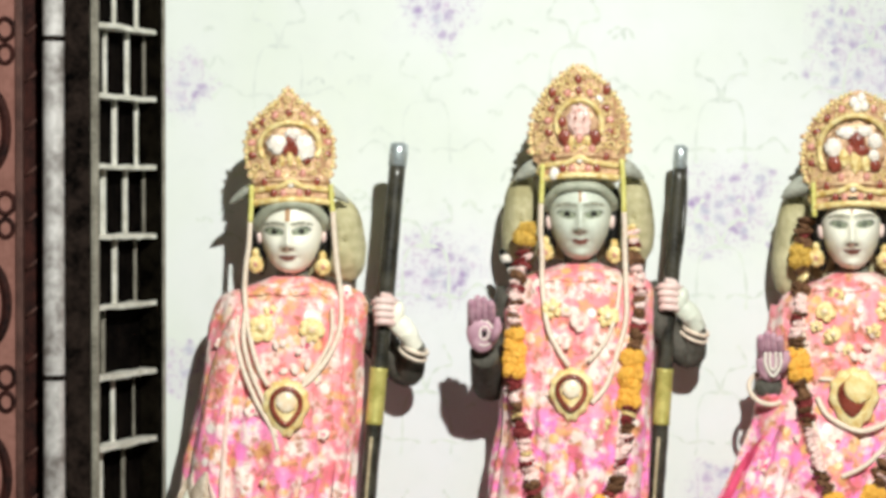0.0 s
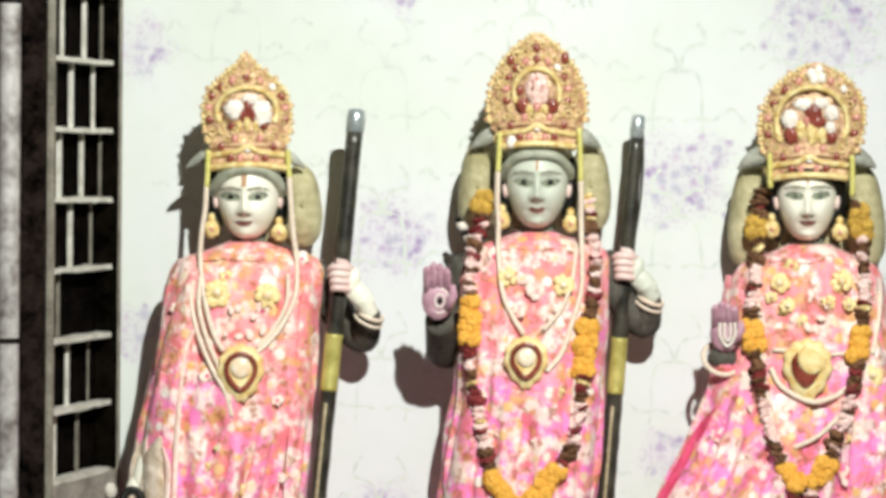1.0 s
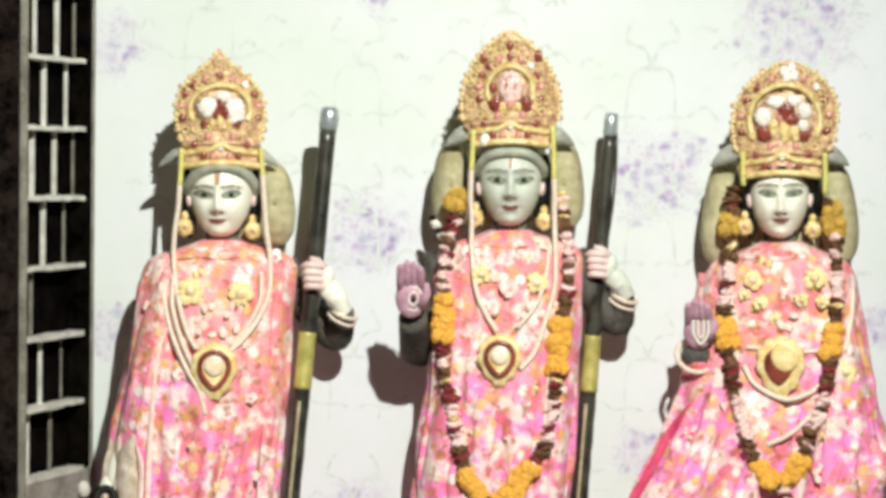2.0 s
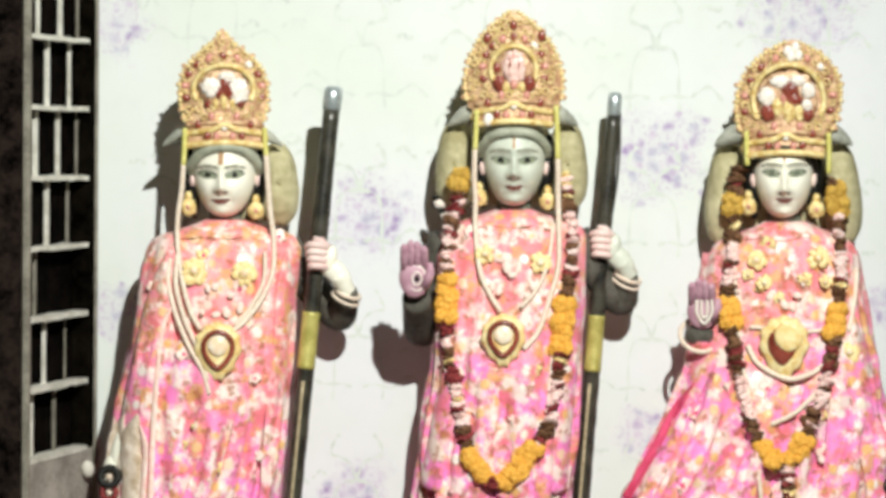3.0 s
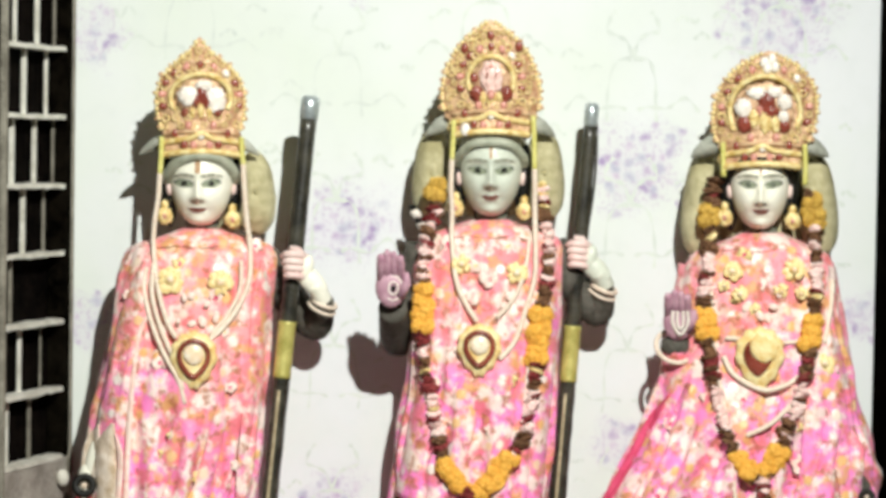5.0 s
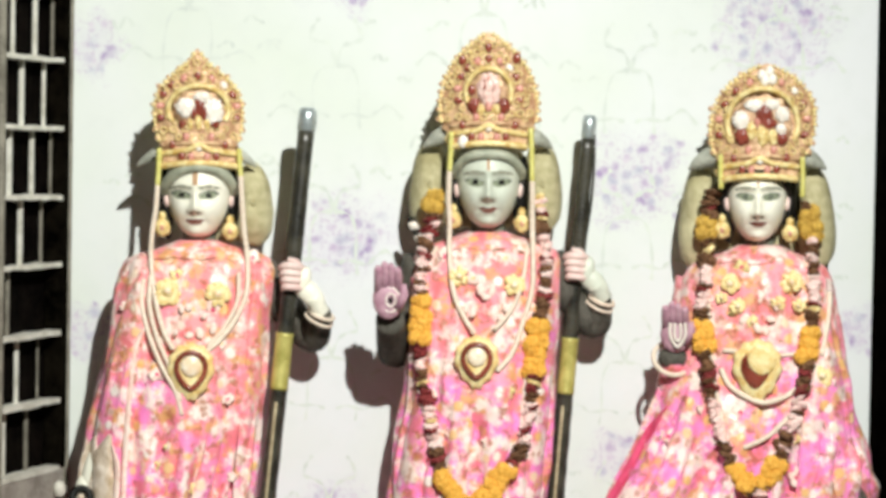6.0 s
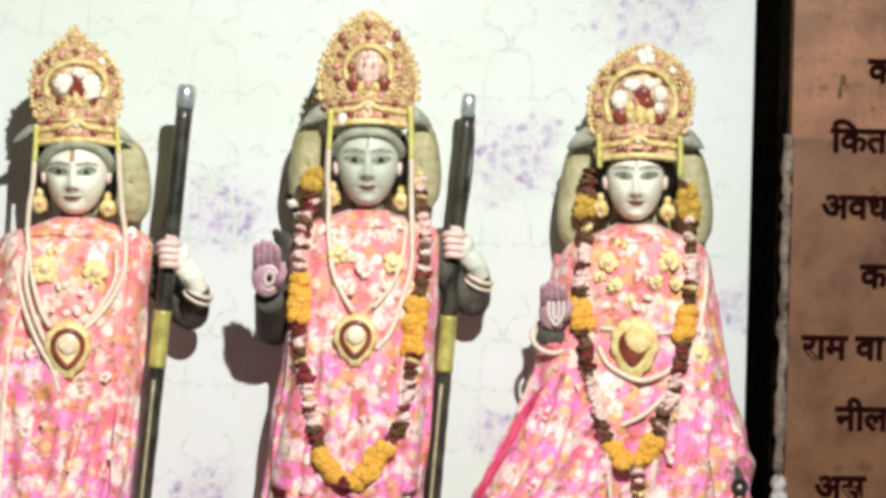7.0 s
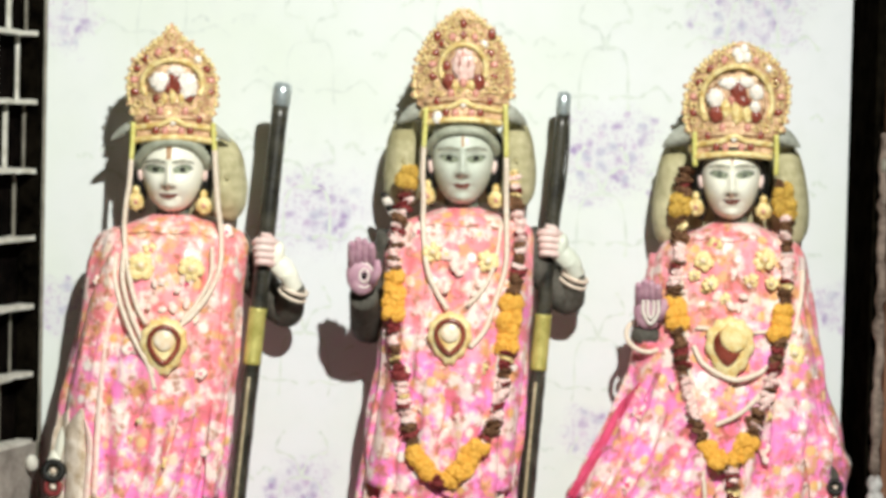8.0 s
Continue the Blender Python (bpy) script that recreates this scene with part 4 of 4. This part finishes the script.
    # filigree scrolls
    scroll = mesh_of(tube(bmesh.new(), [(0.0062 * math.cos(t) * (1 - 0.05 * t), 0, 0.0062 * math.sin(t) * (1 - 0.05 * t)) for t in np.linspace(0, 6.6, 20)], 0.0016, n=6), "scroll", GOLD)
    placed = []
    for _ in range(900):
        b = rng.uniform(low + 44, top - 16)
        a = rng.uniform(-1, 1) * (outline(profile, b) - 7)
        if (a / (ra - 4)) ** 2 + ((b - cb) / (rb - 4)) ** 2 < 1 or any((a - p) ** 2 + (b - q) ** 2 < 150 for p, q in placed):
            continue
        placed.append((a, b))
        part("scroll", scroll, None, ob, m=Matrix.Translation(mm(cen(b) + a, b, front(a, b) - 3.5)) @ Matrix.Rotation(rng.uniform(0, 6.28), 4, "Y") @ Matrix.Diagonal((*(rng.uniform(0.7, 1.15),) * 3, 1)))
    # pointed leaves along the edge
    leaf = bmesh.new()
    oval(leaf, (0, 2, 0), (4.4, 6, 2.6))
    leaf = mesh_of(leaf, "leaf", ROSEGOLD)
    for side in (-1, 1):
        b = low + 46
        while b < top - 14:
            w = outline(profile, b)
            turn = math.atan2(side * 1.0, (outline(profile, b - 4) - outline(profile, b + 4)) / 8)
            part("leaf", leaf, None, ob, m=Matrix.Translation(mm(cen(b) + side * (w - 1), b, front(w, b))) @ Matrix.Rotation(turn, 4, "Y") @ Matrix.Diagonal((*(rng.uniform(0.7, 1.2),) * 3, 1)))
            b += rng.uniform(12, 17)
    # bead edging
    bead = mesh_of(ball(bmesh.new(), (0, 0, 0), 0.0036, u=10, v=7), "bead", GOLD)
    rim = []
    for side in (-1, 1):
        b = low + 42
        while b < top - 3:
            w = outline(profile, b)
            rim.append((cen(b) + side * w, b, front(w, b)))
            slope = abs(outline(profile, b + 2) - outline(profile, b - 2)) / 4
            b += 9 / math.sqrt(1 + slope * slope)
    for a, b, d in rim:
        part("bead", bead, None, ob, m=Matrix.Translation(mm(a, b, d - 1)) @ Matrix.Diagonal((*(rng.uniform(0.8, 1.4),) * 3, 1)))
    gems = {k: mesh_of(ball(bmesh.new(), (0, 0, 0), (0.0062, 0.003, 0.0078), u=12, v=8), "stone", k) for k in (RUBY, ROSE, PEARL, GREENSTONE)}
    for i, t in enumerate(np.linspace(-0.25, math.pi + 0.25, 11)):
        a, b = (ra + 15) * math.cos(t), cb + (rb + 17) * math.sin(t)
        if b > top - 12:
            b = top - 22
        if abs(a) > outline(profile, b) - 4:
            a = math.copysign(outline(profile, b) - 5, a)
        g = (RUBY, ROSE, RUBY, GOLD, ROSE, RUBY, ROSE, RUBY, RUBY, ROSE, RUBY)[i]
        if g is GOLD:
            g = PEARL
        part("stone", gems[g], None, ob, m=Matrix.Translation(mm(cen(b) + a, b, front(a, b) - 4)) @ Matrix.Rotation(t - math.pi / 2, 4, "Y"))
    for a, b, g in ((0, low + 30, PEARL), (-30, low + 14, RUBY), (30, low + 14, RUBY), (-22, low + 48, ROSE), (22, low + 48, ROSE), (-46, low + 34, RUBY), (46, low + 34, RUBY), (-14, low + 13, ROSE), (14, low + 13, ROSE)):
        part("stone", gems[g], None, ob, m=Matrix.Translation(mm(cen(b) + a, b, front(a, b) - 5)))
    if seed == 2:
        for a, b, g, k in ((0, top - 28, RUBY, 1.1), (-46, top - 50, RUBY, 1.2), (50, top - 46, RUBY, 1.2), (-30, cb + 4, RUBY, 1.2), (-45, low + 5, PEARL, 1.5), (0, cb - 26, ROSE, 1.1)):
            part("stone", gems[g], None, ob, m=Matrix.Translation(mm(cen(b) + a, b, front(a, b) - 7)) @ Matrix.Diagonal((k, k, k, 1)))
    if seed == 3:
        for a, b in ((-7, top - 20), (6, top - 14), (-1, top - 30), (12, top - 28)):
            part("stone", gems[PEARL], None, ob, m=Matrix.Translation(mm(cen(b) + a, b, front(a, b) - 6)) @ Matrix.Diagonal((1.3, 1.3, 1.3, 1)))
    return ob


crown(STATUES[0], [(130, 66), (150, 65), (172, 70), (200, 77), (235, 78), (262, 70), (282, 52), (297, 34), (308, 19), (318, 10), (334, 2)], 4, -4, (226, 53, 42), 1, "gilt crown with white medallion and red stones on statue",
      ((-22, 3, 17, 16, PEARL), (25, -3, 18, 21, PEARL), (6, 22, 14, 9, PEARL), (2, 4, 9, 17, RUBY), (-7, -6, 7, 10, RUBY), (11, -6, 7, 11, RUBY), (0, -22, 6, 13, GOLD), (-14, -26, 5, 9, GOLD), (15, -26, 5, 9, GOLD), (-28, -27, 6, 7, RUBY), (30, -27, 6, 7, RUBY)))
crown(STATUES[1], [(148, 66), (168, 72), (194, 86), (225, 87), (260, 80), (290, 65), (315, 44), (330, 27), (340, 12), (347, 3)], 2, -2, (240, 40, 42), 2, "tall rose-gilt crown with pink stones on statue",
      ((0, 4, 19, 28, BLUSH), (-7, 6, 5, 17, RUBY), (8, 6, 5, 17, RUBY), (0, 3, 6, 5, ROSE), (0, 24, 6, 6, ROSE), (-25, -24, 11, 13, RUBY), (27, -24, 11, 13, RUBY), (0, -30, 9, 10, GOLD), (-15, -30, 6, 9, GOLD), (15, -30, 6, 9, GOLD)))
crown(STATUES[2], [(114, 66), (140, 70), (165, 86), (200, 92), (235, 90), (262, 78), (284, 58), (298, 38), (307, 20), (315, 4)], 3, 14, (208, 62, 62), 3, "gilt crown with round arch and white medallion",
      ((-38, 6, 14, 16, PEARL), (-14, 32, 17, 10, PEARL), (16, 34, 14, 9, PEARL), (34, 16, 12, 13, PEARL), (32, -10, 9, 10, PEARL), (3, 16, 14, 17, RUBY), (8, 0, 16, 9, RUBY), (-9, 2, 6, 8, ROSE), (0, -20, 10, 19, GOLD), (-20, -12, 9, 15, GOLD), (-36, -22, 12, 14, RUBY), (33, -27, 10, 10, RUBY), (18, -24, 8, 14, GOLD)))


def cap_wings(s, b, half, thick, label):
    """The stone turban roll that shows on both sides behind the crown."""
    bm = bmesh.new()
    line = smooth_line([mm(-half, b - 16, 44), mm(-half * 0.86, b - 5, 38), mm(-half * 0.62, b + 8, 34), mm(0, b + 26, 40), mm(half * 0.62, b + 8, 34), mm(half * 0.86, b - 5, 38), mm(half, b - 16, 44)], 8)
    n = len(line)
    tube(bm, line, [0.002 + thick * math.sin(math.pi * i / (n - 1)) for i in range(n)], n=14)
    ob = part("turban_roll", bm, TURBAN, m=s["pose"])
    tagged(ob, label, "turban")


for s, b, half, thick in ((STATUES[0], 142, 106, 0.011), (STATUES[1], 158, 116, 0.017), (STATUES[2], 144, 122, 0.020)):
    cap_wings(s, b, half, thick, "grey stone turban roll behind the crown")


# ---------------------------------------------------------------- jewellery and garlands
def drape(s, a, b, lift=0.0):
    """Depth just in front of the garment at a point, in millimetres."""
    return surface(s, a, b) - lift - 3


def strand(s, bm, pts, r):
    tube(bm, smooth_line([mm(a, b, min(drape(s, a, b, 5), d if b > -30 else 99)) for a, b, d in pts], 8), r, n=8)


CREAMSTONE = worn("cream_faceted_stone", (0.86, 0.55, 0.28), (0.97, 0.90, 0.74), 0.25, scale=60, fine=220)


def necklace(s, strands, pendant, discs, drops, label, gilt=False):
    ob = thing("necklace", s["pose"], label, "necklace", "necklaces of the statues")
    for pts, r in strands:
        bm = bmesh.new()
        strand(s, bm, pts, r)
        part("strand", bm, STRING, ob, "cream pearl strand")
    a, b, w, h = pendant
    d = drape(s, a, b, 12)
    drop = lambda k, dd, wave=0.0: [mm(a + k * w * math.sin(t) * (1 if math.cos(t) > 0 else 1 - 0.42 * math.cos(t) ** 2) * (1 + wave * math.cos(11 * t)), b + 1 + k * h * (0.86 * math.cos(t) if math.cos(t) > 0 else 1.25 * math.cos(t)) * (1 + wave * math.cos(11 * t)), dd) for t in np.linspace(0, 2 * math.pi, 56, endpoint=False)]
    bm = bmesh.new()
    rings = [[bm.verts.new(p) for p in drop(k, d + dd, 0.045 if k > 0.8 else 0.0)] for k, dd in ((0.92, 8), (0.98, 3), (0.90, -2), (0.62, -6), (0.2, -7))]
    for p, q in zip(rings, rings[1:]):
        for i in range(56):
            bm.faces.new((p[i], q[i], q[(i + 1) % 56], p[(i + 1) % 56]))
    bm.faces.new(rings[-1])
    bm.faces.new(rings[0][::-1])
    bmesh.ops.recalc_face_normals(bm, faces=bm.faces[:])
    pen = part("pendant", bm, BRIGHTGILT, ob, "gilt drop-shaped pendant")
    if gilt:
        bm = bmesh.new()
        rings = [[bm.verts.new(p - mm(3, 2)) for p in drop(k, d - dd)] for k, dd in ((0.60, 4), (0.58, 8), (0.3, 9))]
        for p, q in zip(rings, rings[1:]):
            for i in range(56):
                bm.faces.new((p[i], q[i], q[(i + 1) % 56], p[(i + 1) % 56]))
        bm.faces.new(rings[-1])
        bm.faces.new(rings[0][::-1])
        bmesh.ops.recalc_face_normals(bm, faces=bm.faces[:])
        part("enamel", bm, RUBY, pen, "dark red enamel drop")
    else:
        part("stone_rim", tube(bmesh.new(), drop(0.60, d - 8), 0.0048, n=8, closed=True), RUBY, pen, "dark red drop-shaped rim")
    bm = bmesh.new()
    oval(bm, (a + (8 if gilt else 0), b + (12 if gilt else 3), d - 9), (w * (0.56 if gilt else 0.42), h * (0.50 if gilt else 0.36), 6), 0, 0, 0.1)
    part("stone", bm, BRIGHTGILT if gilt else CREAMSTONE, pen, "gilt boss" if gilt else "cream faceted stone")
    for a, b, r in discs:
        d = drape(s, a, b, 8)
        bm = bmesh.new()
        oval(bm, (a, b, d), (r * 0.55, r * 0.55, 6))
        ros = part("rosette", bm, BRIGHTGILT, ob, "gilt rosette")
        bm = bmesh.new()
        oval(bm, (a, b, d - 4), (r * 0.30, r * 0.30, 4))
        part("stone", bm, CREAMSTONE, ros, "cream centre stone")
        petal = mesh_of(ball(bmesh.new(), (0, 0, 0), (r * 0.00047, 0.0018, r * 0.00042), u=12, v=8), "petal", BRIGHTGILT)
        rng = random.Random(int(a * 7 + b))
        for i in range(7):
            t = 2 * math.pi * i / 7 + rng.uniform(-0.25, 0.25)
            f = rng.uniform(0.50, 0.85)
            part("petal", petal, None, ros, m=Matrix.Translation(mm(a + r * f * math.sin(t), b + r * f * math.cos(t), d + 1)) @ Matrix.Rotation(t, 4, "Y") @ Matrix.Diagonal((rng.uniform(0.6, 1.3), 1, rng.uniform(0.7, 1.5), 1)))
    stone = mesh_of(ball(bmesh.new(), (0, 0, 0), (0.0064, 0.0022, 0.0086), u=12, v=8), "drop", LACE)
    rng = random.Random(len(drops))
    for a, b in drops:
        part("drop", stone, None, ob, m=Matrix.Translation(mm(a, b, drape(s, a, b, 6))) @ pose(0, 0, 0, 0, rng.uniform(-40, 40), 0) @ Matrix.Diagonal((rng.uniform(0.7, 1.5), 1, rng.uniform(0.6, 1.3), 1)))
    return ob


necklace(STATUES[0], [
    ([(-69, 94, -11), (-72, 50, -10), (-78, 10, -9), (-80, -40, 0), (-72, -105, 0), (-58, -160, 0), (-40, -195, 0)], 0.0048),
    ([(-92, -72, 0), (-96, -110, 0), (-84, -165, 0), (-62, -220, 0), (-35, -270, 0), (-24, -310, 0)], 0.0046),
    ([(-80, -66, 0), (-82, -120, 0), (-66, -180, 0), (-42, -235, 0), (-26, -285, 0)], 0.0046),
    ([(77, 110, -11), (80, 60, -10), (84, 10, -9), (90, -40, 0), (88, -95, 0), (70, -140, 0), (40, -180, 0), (15, -200, 0)], 0.0050),
    ([(74, -60, 0), (72, -110, 0), (50, -155, 0), (20, -190, 0)], 0.004)],
    (-9, -226, 42, 50), [(-50, -92, 21), (38, -97, 21)], [(-26, -124), (-14, -121), (14, -136), (-36, -165), (-12, -170), (6, -166), (30, -158)],
    "cream pearl necklace strands with gilt flower pendant")
necklace(STATUES[1], [
    ([(-67, 102, -11), (-68, 50, -10), (-66, 10, -9), (-66, -40, 0), (-58, -110, 0), (-42, -150, 0), (-20, -185, 0)], 0.0048),
    ([(79, 84, -11), (80, 50, -10), (80, 10, -9), (82, -60, 0), (80, -110, 0), (66, -160, 0), (46, -218, 0), (20, -250, 0)], 0.0050),
    ([(72, -30, 0), (64, -90, 0), (46, -140, 0), (14, -178, 0)], 0.004)],
    (-16, -227, 40, 46), [(-48, -83, 16), (49, -98, 16)], [(-36, -140), (36, -140), (-24, -150), (24, -156), (0, -120), (-10, -108), (10, -108)],
    "cream pearl necklace with gilt pendant")
necklace(STATUES[2], [
    ([(-64, -222, 0), (-44, -255, 0), (5, -280, 0), (44, -272, 0), (68, -257, 0)], 0.0050),
    ([(-24, -360, 0), (20, -338, 0), (62, -297, 0)], 0.0046),
    ([(-60, -190, 0), (-30, -192, 0)], 0.004), ([(40, -198, 0), (72, -196, 0)], 0.004),
    ([(-86, -100, 0), (-78, -220, 0), (-58, -330, 0), (-48, -420, 0), (-40, -500, 0)], 0.0042),
    ([(128, -90, 0), (124, -140, 0), (112, -200, 0)], 0.0046)],
    (0, -216, 44, 54), [(-48, -72, 17), (60, -70, 17), (-34, -112, 12), (38, -108, 12), (-8, -140, 10), (-62, -98, 10), (72, -112, 11), (113, -234, 16)], [(-30, -110), (-22, -135), (0, -150), (24, -135), (34, -112)],
    "gilt drop pendant on white pearl strands", True)


def earring(s, a, b):
    ob = thing("earring", s["pose"], "gilt bell-shaped earring beside the face", "earring", "earrings")
    bm = bmesh.new()
    oval(bm, (a, b, 18), (14, 15, 10), 0, 0, 0.25)
    part("bell", bm, GOLD, ob)
    bm = bmesh.new()
    oval(bm, (a, b + 20, 22), (7, 9, 6))
    part("stud", bm, GOLD, ob)
    stone = bmesh.new()
    oval(stone, (a, b, 9), (4, 5, 3))
    part("stone", stone, ROSE, ob)


for s, l, r, b in ((STATUES[0], -61, 59, 17), (STATUES[1], -60, 62, 14), (STATUES[2], -62, 58, 20)):
    earring(s, l, b)
    earring(s, r, b - 6)


def tinsel(s, pts, label="yellow tinsel strip hanging from the crown"):
    bm = bmesh.new()
    tube(bm, smooth_line([mm(*p) for p in pts], 6), 0.0048, n=8)
    tagged(part("tinsel_strip", bm, YELLOWSTRIP, m=s["pose"]), label, "tinsel", "tinsel strips")


tinsel(STATUES[0], [(-66, 158, -14), (-67, 125, -12), (-69, 92, -11)])
tinsel(STATUES[0], [(74, 158, -14), (75, 135, -12), (77, 108, -11)])
tinsel(STATUES[1], [(-64, 170, -14), (-65, 135, -12), (-67, 100, -11)])
tinsel(STATUES[1], [(76, 178, -14), (78, 130, -12), (79, 82, -11)])
tinsel(STATUES[2], [(-64, 154, -14), (-64, 120, -12), (-63, 94, -10)])
tinsel(STATUES[2], [(79, 150, -14), (80, 110, -12), (79, 79, -10)])


def blossom_mesh(name, mat, r, seed):
    """A ruffled flower head."""
    bm = bmesh.new()
    made = bmesh.ops.create_icosphere(bm, subdivisions=3, radius=r)["verts"]
    for v in made:
        n = v.co.normalized()
        v.co *= 1 + 0.22 * noise.noise(n * 4 + Vector((seed, 0, 0))) + 0.16 * noise.noise(n * 11 + Vector((0, seed, 0)))
        v.co.y *= 0.75
    return mesh_of(bm, name, mat, False)


def disc_mesh(mat, r, thick, seed):
    """A flat ruffled disc of petals."""
    bm = bmesh.new()
    made = bmesh.ops.create_icosphere(bm, subdivisions=2, radius=1.0)["verts"]
    for v in made:
        n = v.co.normalized()
        f = 1 + 0.25 * noise.noise(n * 3 + Vector((seed, 0, 0))) + 0.18 * math.sin(6 * math.atan2(n.y, n.x) + seed)
        v.co = Vector((n.x * r * f, n.y * r * f * 0.8, n.z * thick * (1 + 0.3 * noise.noise(n * 5))))
    return mesh_of(bm, "flower", mat, False)


FLOWERS = [blossom_mesh("flower", ORANGE, 0.0150, k) for k in (5, 6, 11)]
DULL_FLOWERS = [blossom_mesh("flower", MUSTARD, 0.0145, k) for k in (7, 8)]
DISCS = {
    "m": [disc_mesh(MAROON, 0.0168, 0.0060, k) for k in (1, 2, 3)],
    "b": [disc_mesh(BROWNLEAF, 0.0168, 0.0056, k) for k in (4, 5, 6)],
    "w": [disc_mesh(WHITEPETAL, 0.0155, 0.0052, k) for k in (7, 8, 9)],
    "g": [disc_mesh(GOLD, 0.0145, 0.0045, k) for k in (10, 11)],
}


def garland(s, runs, seed, label):
    """Flower heads threaded along a line; each run is (points, order of flowers)."""
    ob = thing("flower_garland", s["pose"], label, "garland", "garlands on the statues")
    rng = random.Random(seed)
    for pts, order in runs:
        line = smooth_line([mm(a, b, (drape(s, a, b, 8) if b < -45 else 20 + 0.5 * min(0, b))) for a, b in pts], 10)
        part("thread", tube(bmesh.new(), line, 0.004, n=6), BROWNLEAF, ob)
        dist = [0.0]
        for p, q in zip(line, line[1:]):
            dist.append(dist[-1] + (q - p).length)
        for i, kind in enumerate(order):
            t = (i + 0.5) / len(order) * dist[-1]
            p = Vector(np.interp(t, dist, [q[k] for q in line]) for k in range(3))
            if kind not in "oy":
                for half in (-0.25, 0.25):
                    k = rng.choice(DISCS[kind if rng.random() > 0.25 else rng.choice("mbwwg")])
                    part("flower", k, None, ob, m=Matrix.Translation(p + Vector((rng.uniform(-0.003, 0.003), rng.uniform(-0.003, 0.002), half * dist[-1] / len(order)))) @ pose(0, 0, 0, rng.uniform(-30, 30), rng.uniform(-35, 35), rng.uniform(0, 360)) @ Matrix.Diagonal((*(rng.uniform(0.65, 1.1),) * 2, rng.uniform(0.8, 1.7), 1)))
                continue
            for side in (-1, 1):
                off = Vector((side * rng.uniform(0.005, 0.010), rng.uniform(-0.006, 0.002), rng.uniform(-0.004, 0.004)))
                off *= 0.9
                k = rng.choice(FLOWERS if kind == "o" else DULL_FLOWERS)
                part("flower", k, None, ob, m=Matrix.Translation(p + off) @ pose(0, 0, 0, rng.uniform(-40, 40), rng.uniform(0, 360), rng.uniform(-40, 40)) @ Matrix.Diagonal((*(rng.uniform(0.8, 1.15),) * 3, 1)))
    return ob


garland(STATUES[1], [
    ([(-92, 60), (-100, 0), (-112, -45), (-116, -120), (-116, -200), (-112, -260), (-96, -340), (-84, -395), (-64, -450), (-36, -490)], "yybmmwbwwbwbwooooommwbbbmmwwwwwbbboooom"),
    ([(92, 60), (98, 0), (106, -45), (104, -100), (92, -180), (84, -260), (74, -340), (58, -400), (30, -430), (0, -470), (-36, -490)], "bbmbbwwwbwbwbbwoooooobmbmwwwwbbboooooom")],
    1, "maroon and orange marigold garland with white petals")
garland(STATUES[2], [
    ([(-78, 90), (-88, 30), (-88, -30), (-94, -90), (-98, -150), (-88, -210), (-76, -285), (-64, -335), (-38, -395), (4, -438)], "bmbyybbbwwbwbbooobbmbbwwwwbbbooob"),
    ([(86, 70), (96, 10), (100, -60), (98, -110), (92, -160), (86, -215), (74, -280), (52, -335), (34, -385), (4, -438)], "byyybbwbwwwwbbooobmbmwwwwbbbooob"),
    ([(4, -438), (6, -470), (6, -520)], "mwbmmm")],
    2, "marigold and dried maroon garland hanging to a point")


def bangle(s, c, r, normal, thick, label):
    turn = Vector(normal).to_track_quat("Z", "Y").to_matrix()
    pts = [mm(*c) + turn @ Vector((r * math.cos(t), r * math.sin(t), 0)) / 1000 for t in np.linspace(0, 2 * math.pi, 28, endpoint=False)]
    tagged(part("bangle", tube(bmesh.new(), pts, thick, n=8, closed=True), STRING, m=s["pose"]), label, "bangle", "bangles")


for k, c in ((0, (222, -136, 14)), (1, (208, -130, 94))):
    bangle(STATUES[k], c, 23, (0.35, -0.25, 0.9), 0.004, "cream bangle on the wrist of the staff hand")
    bangle(STATUES[k], (c[0] - 4, c[1] - 10, c[2] + 3), 25, (0.4, -0.3, 0.9), 0.003, "thin cream bangle below a wider one")
bangle(STATUES[2], (-150, -208, -10), 34, (0.25, -0.75, 0.6), 0.0045, "wide cream bangle loose on the wrist")


def dark_ring(s, c, k, label):
    ob = thing("dark_bracelet", s["pose"], label, "bracelet")
    ring = lambda q, r: [mm(q[0] + r * math.cos(t), q[1] + r * math.sin(t), q[2] + 4 * math.sin(t)) for t in np.linspace(0, 2 * math.pi, 26, endpoint=False)]
    part("ring", tube(bmesh.new(), ring(c, 18 * k), 0.0075 * k, n=10, closed=True), INK, ob, "black ring")
    part("ring", tube(bmesh.new(), ring((c[0], c[1] - 33 * k, c[2] - 3), 14 * k), 0.006 * k, n=10, closed=True), MAROON, ob, "maroon ring")
    for q, r in (((c[0], c[1], c[2] - 3), 7 * k), ((c[0], c[1] - 33 * k, c[2] - 6), 6 * k)):
        bm = bmesh.new()
        oval(bm, q, (r, r, 6))
        part("stone", bm, CUFF, ob)


dark_ring(STATUES[0], (-200, -456, -30), 0.85, "black and maroon bracelet rings hanging at the hand")
dark_ring(STATUES[2], (186, -470, -30), 0.6, "dark bracelet rings hanging beside the shawl")


def tassel(s, c):
    ob = thing("tassel", s["pose"], "white and black banded tassel beside the shoulder", "tassel")
    for b, r, mat in ((10, 8, INK), (0, 11, PEARL), (-12, 9, INK), (-22, 10, PEARL)):
        bm = bmesh.new()
        oval(bm, (c[0] - b * 0.5, c[1] + b, c[2]), (r, r * 0.75, r), 30, 0, 0.2)
        part("bead", bm, mat, ob, "white bead" if mat is PEARL else "black bead")


tassel(STATUES[1], (-132, 2, 62))
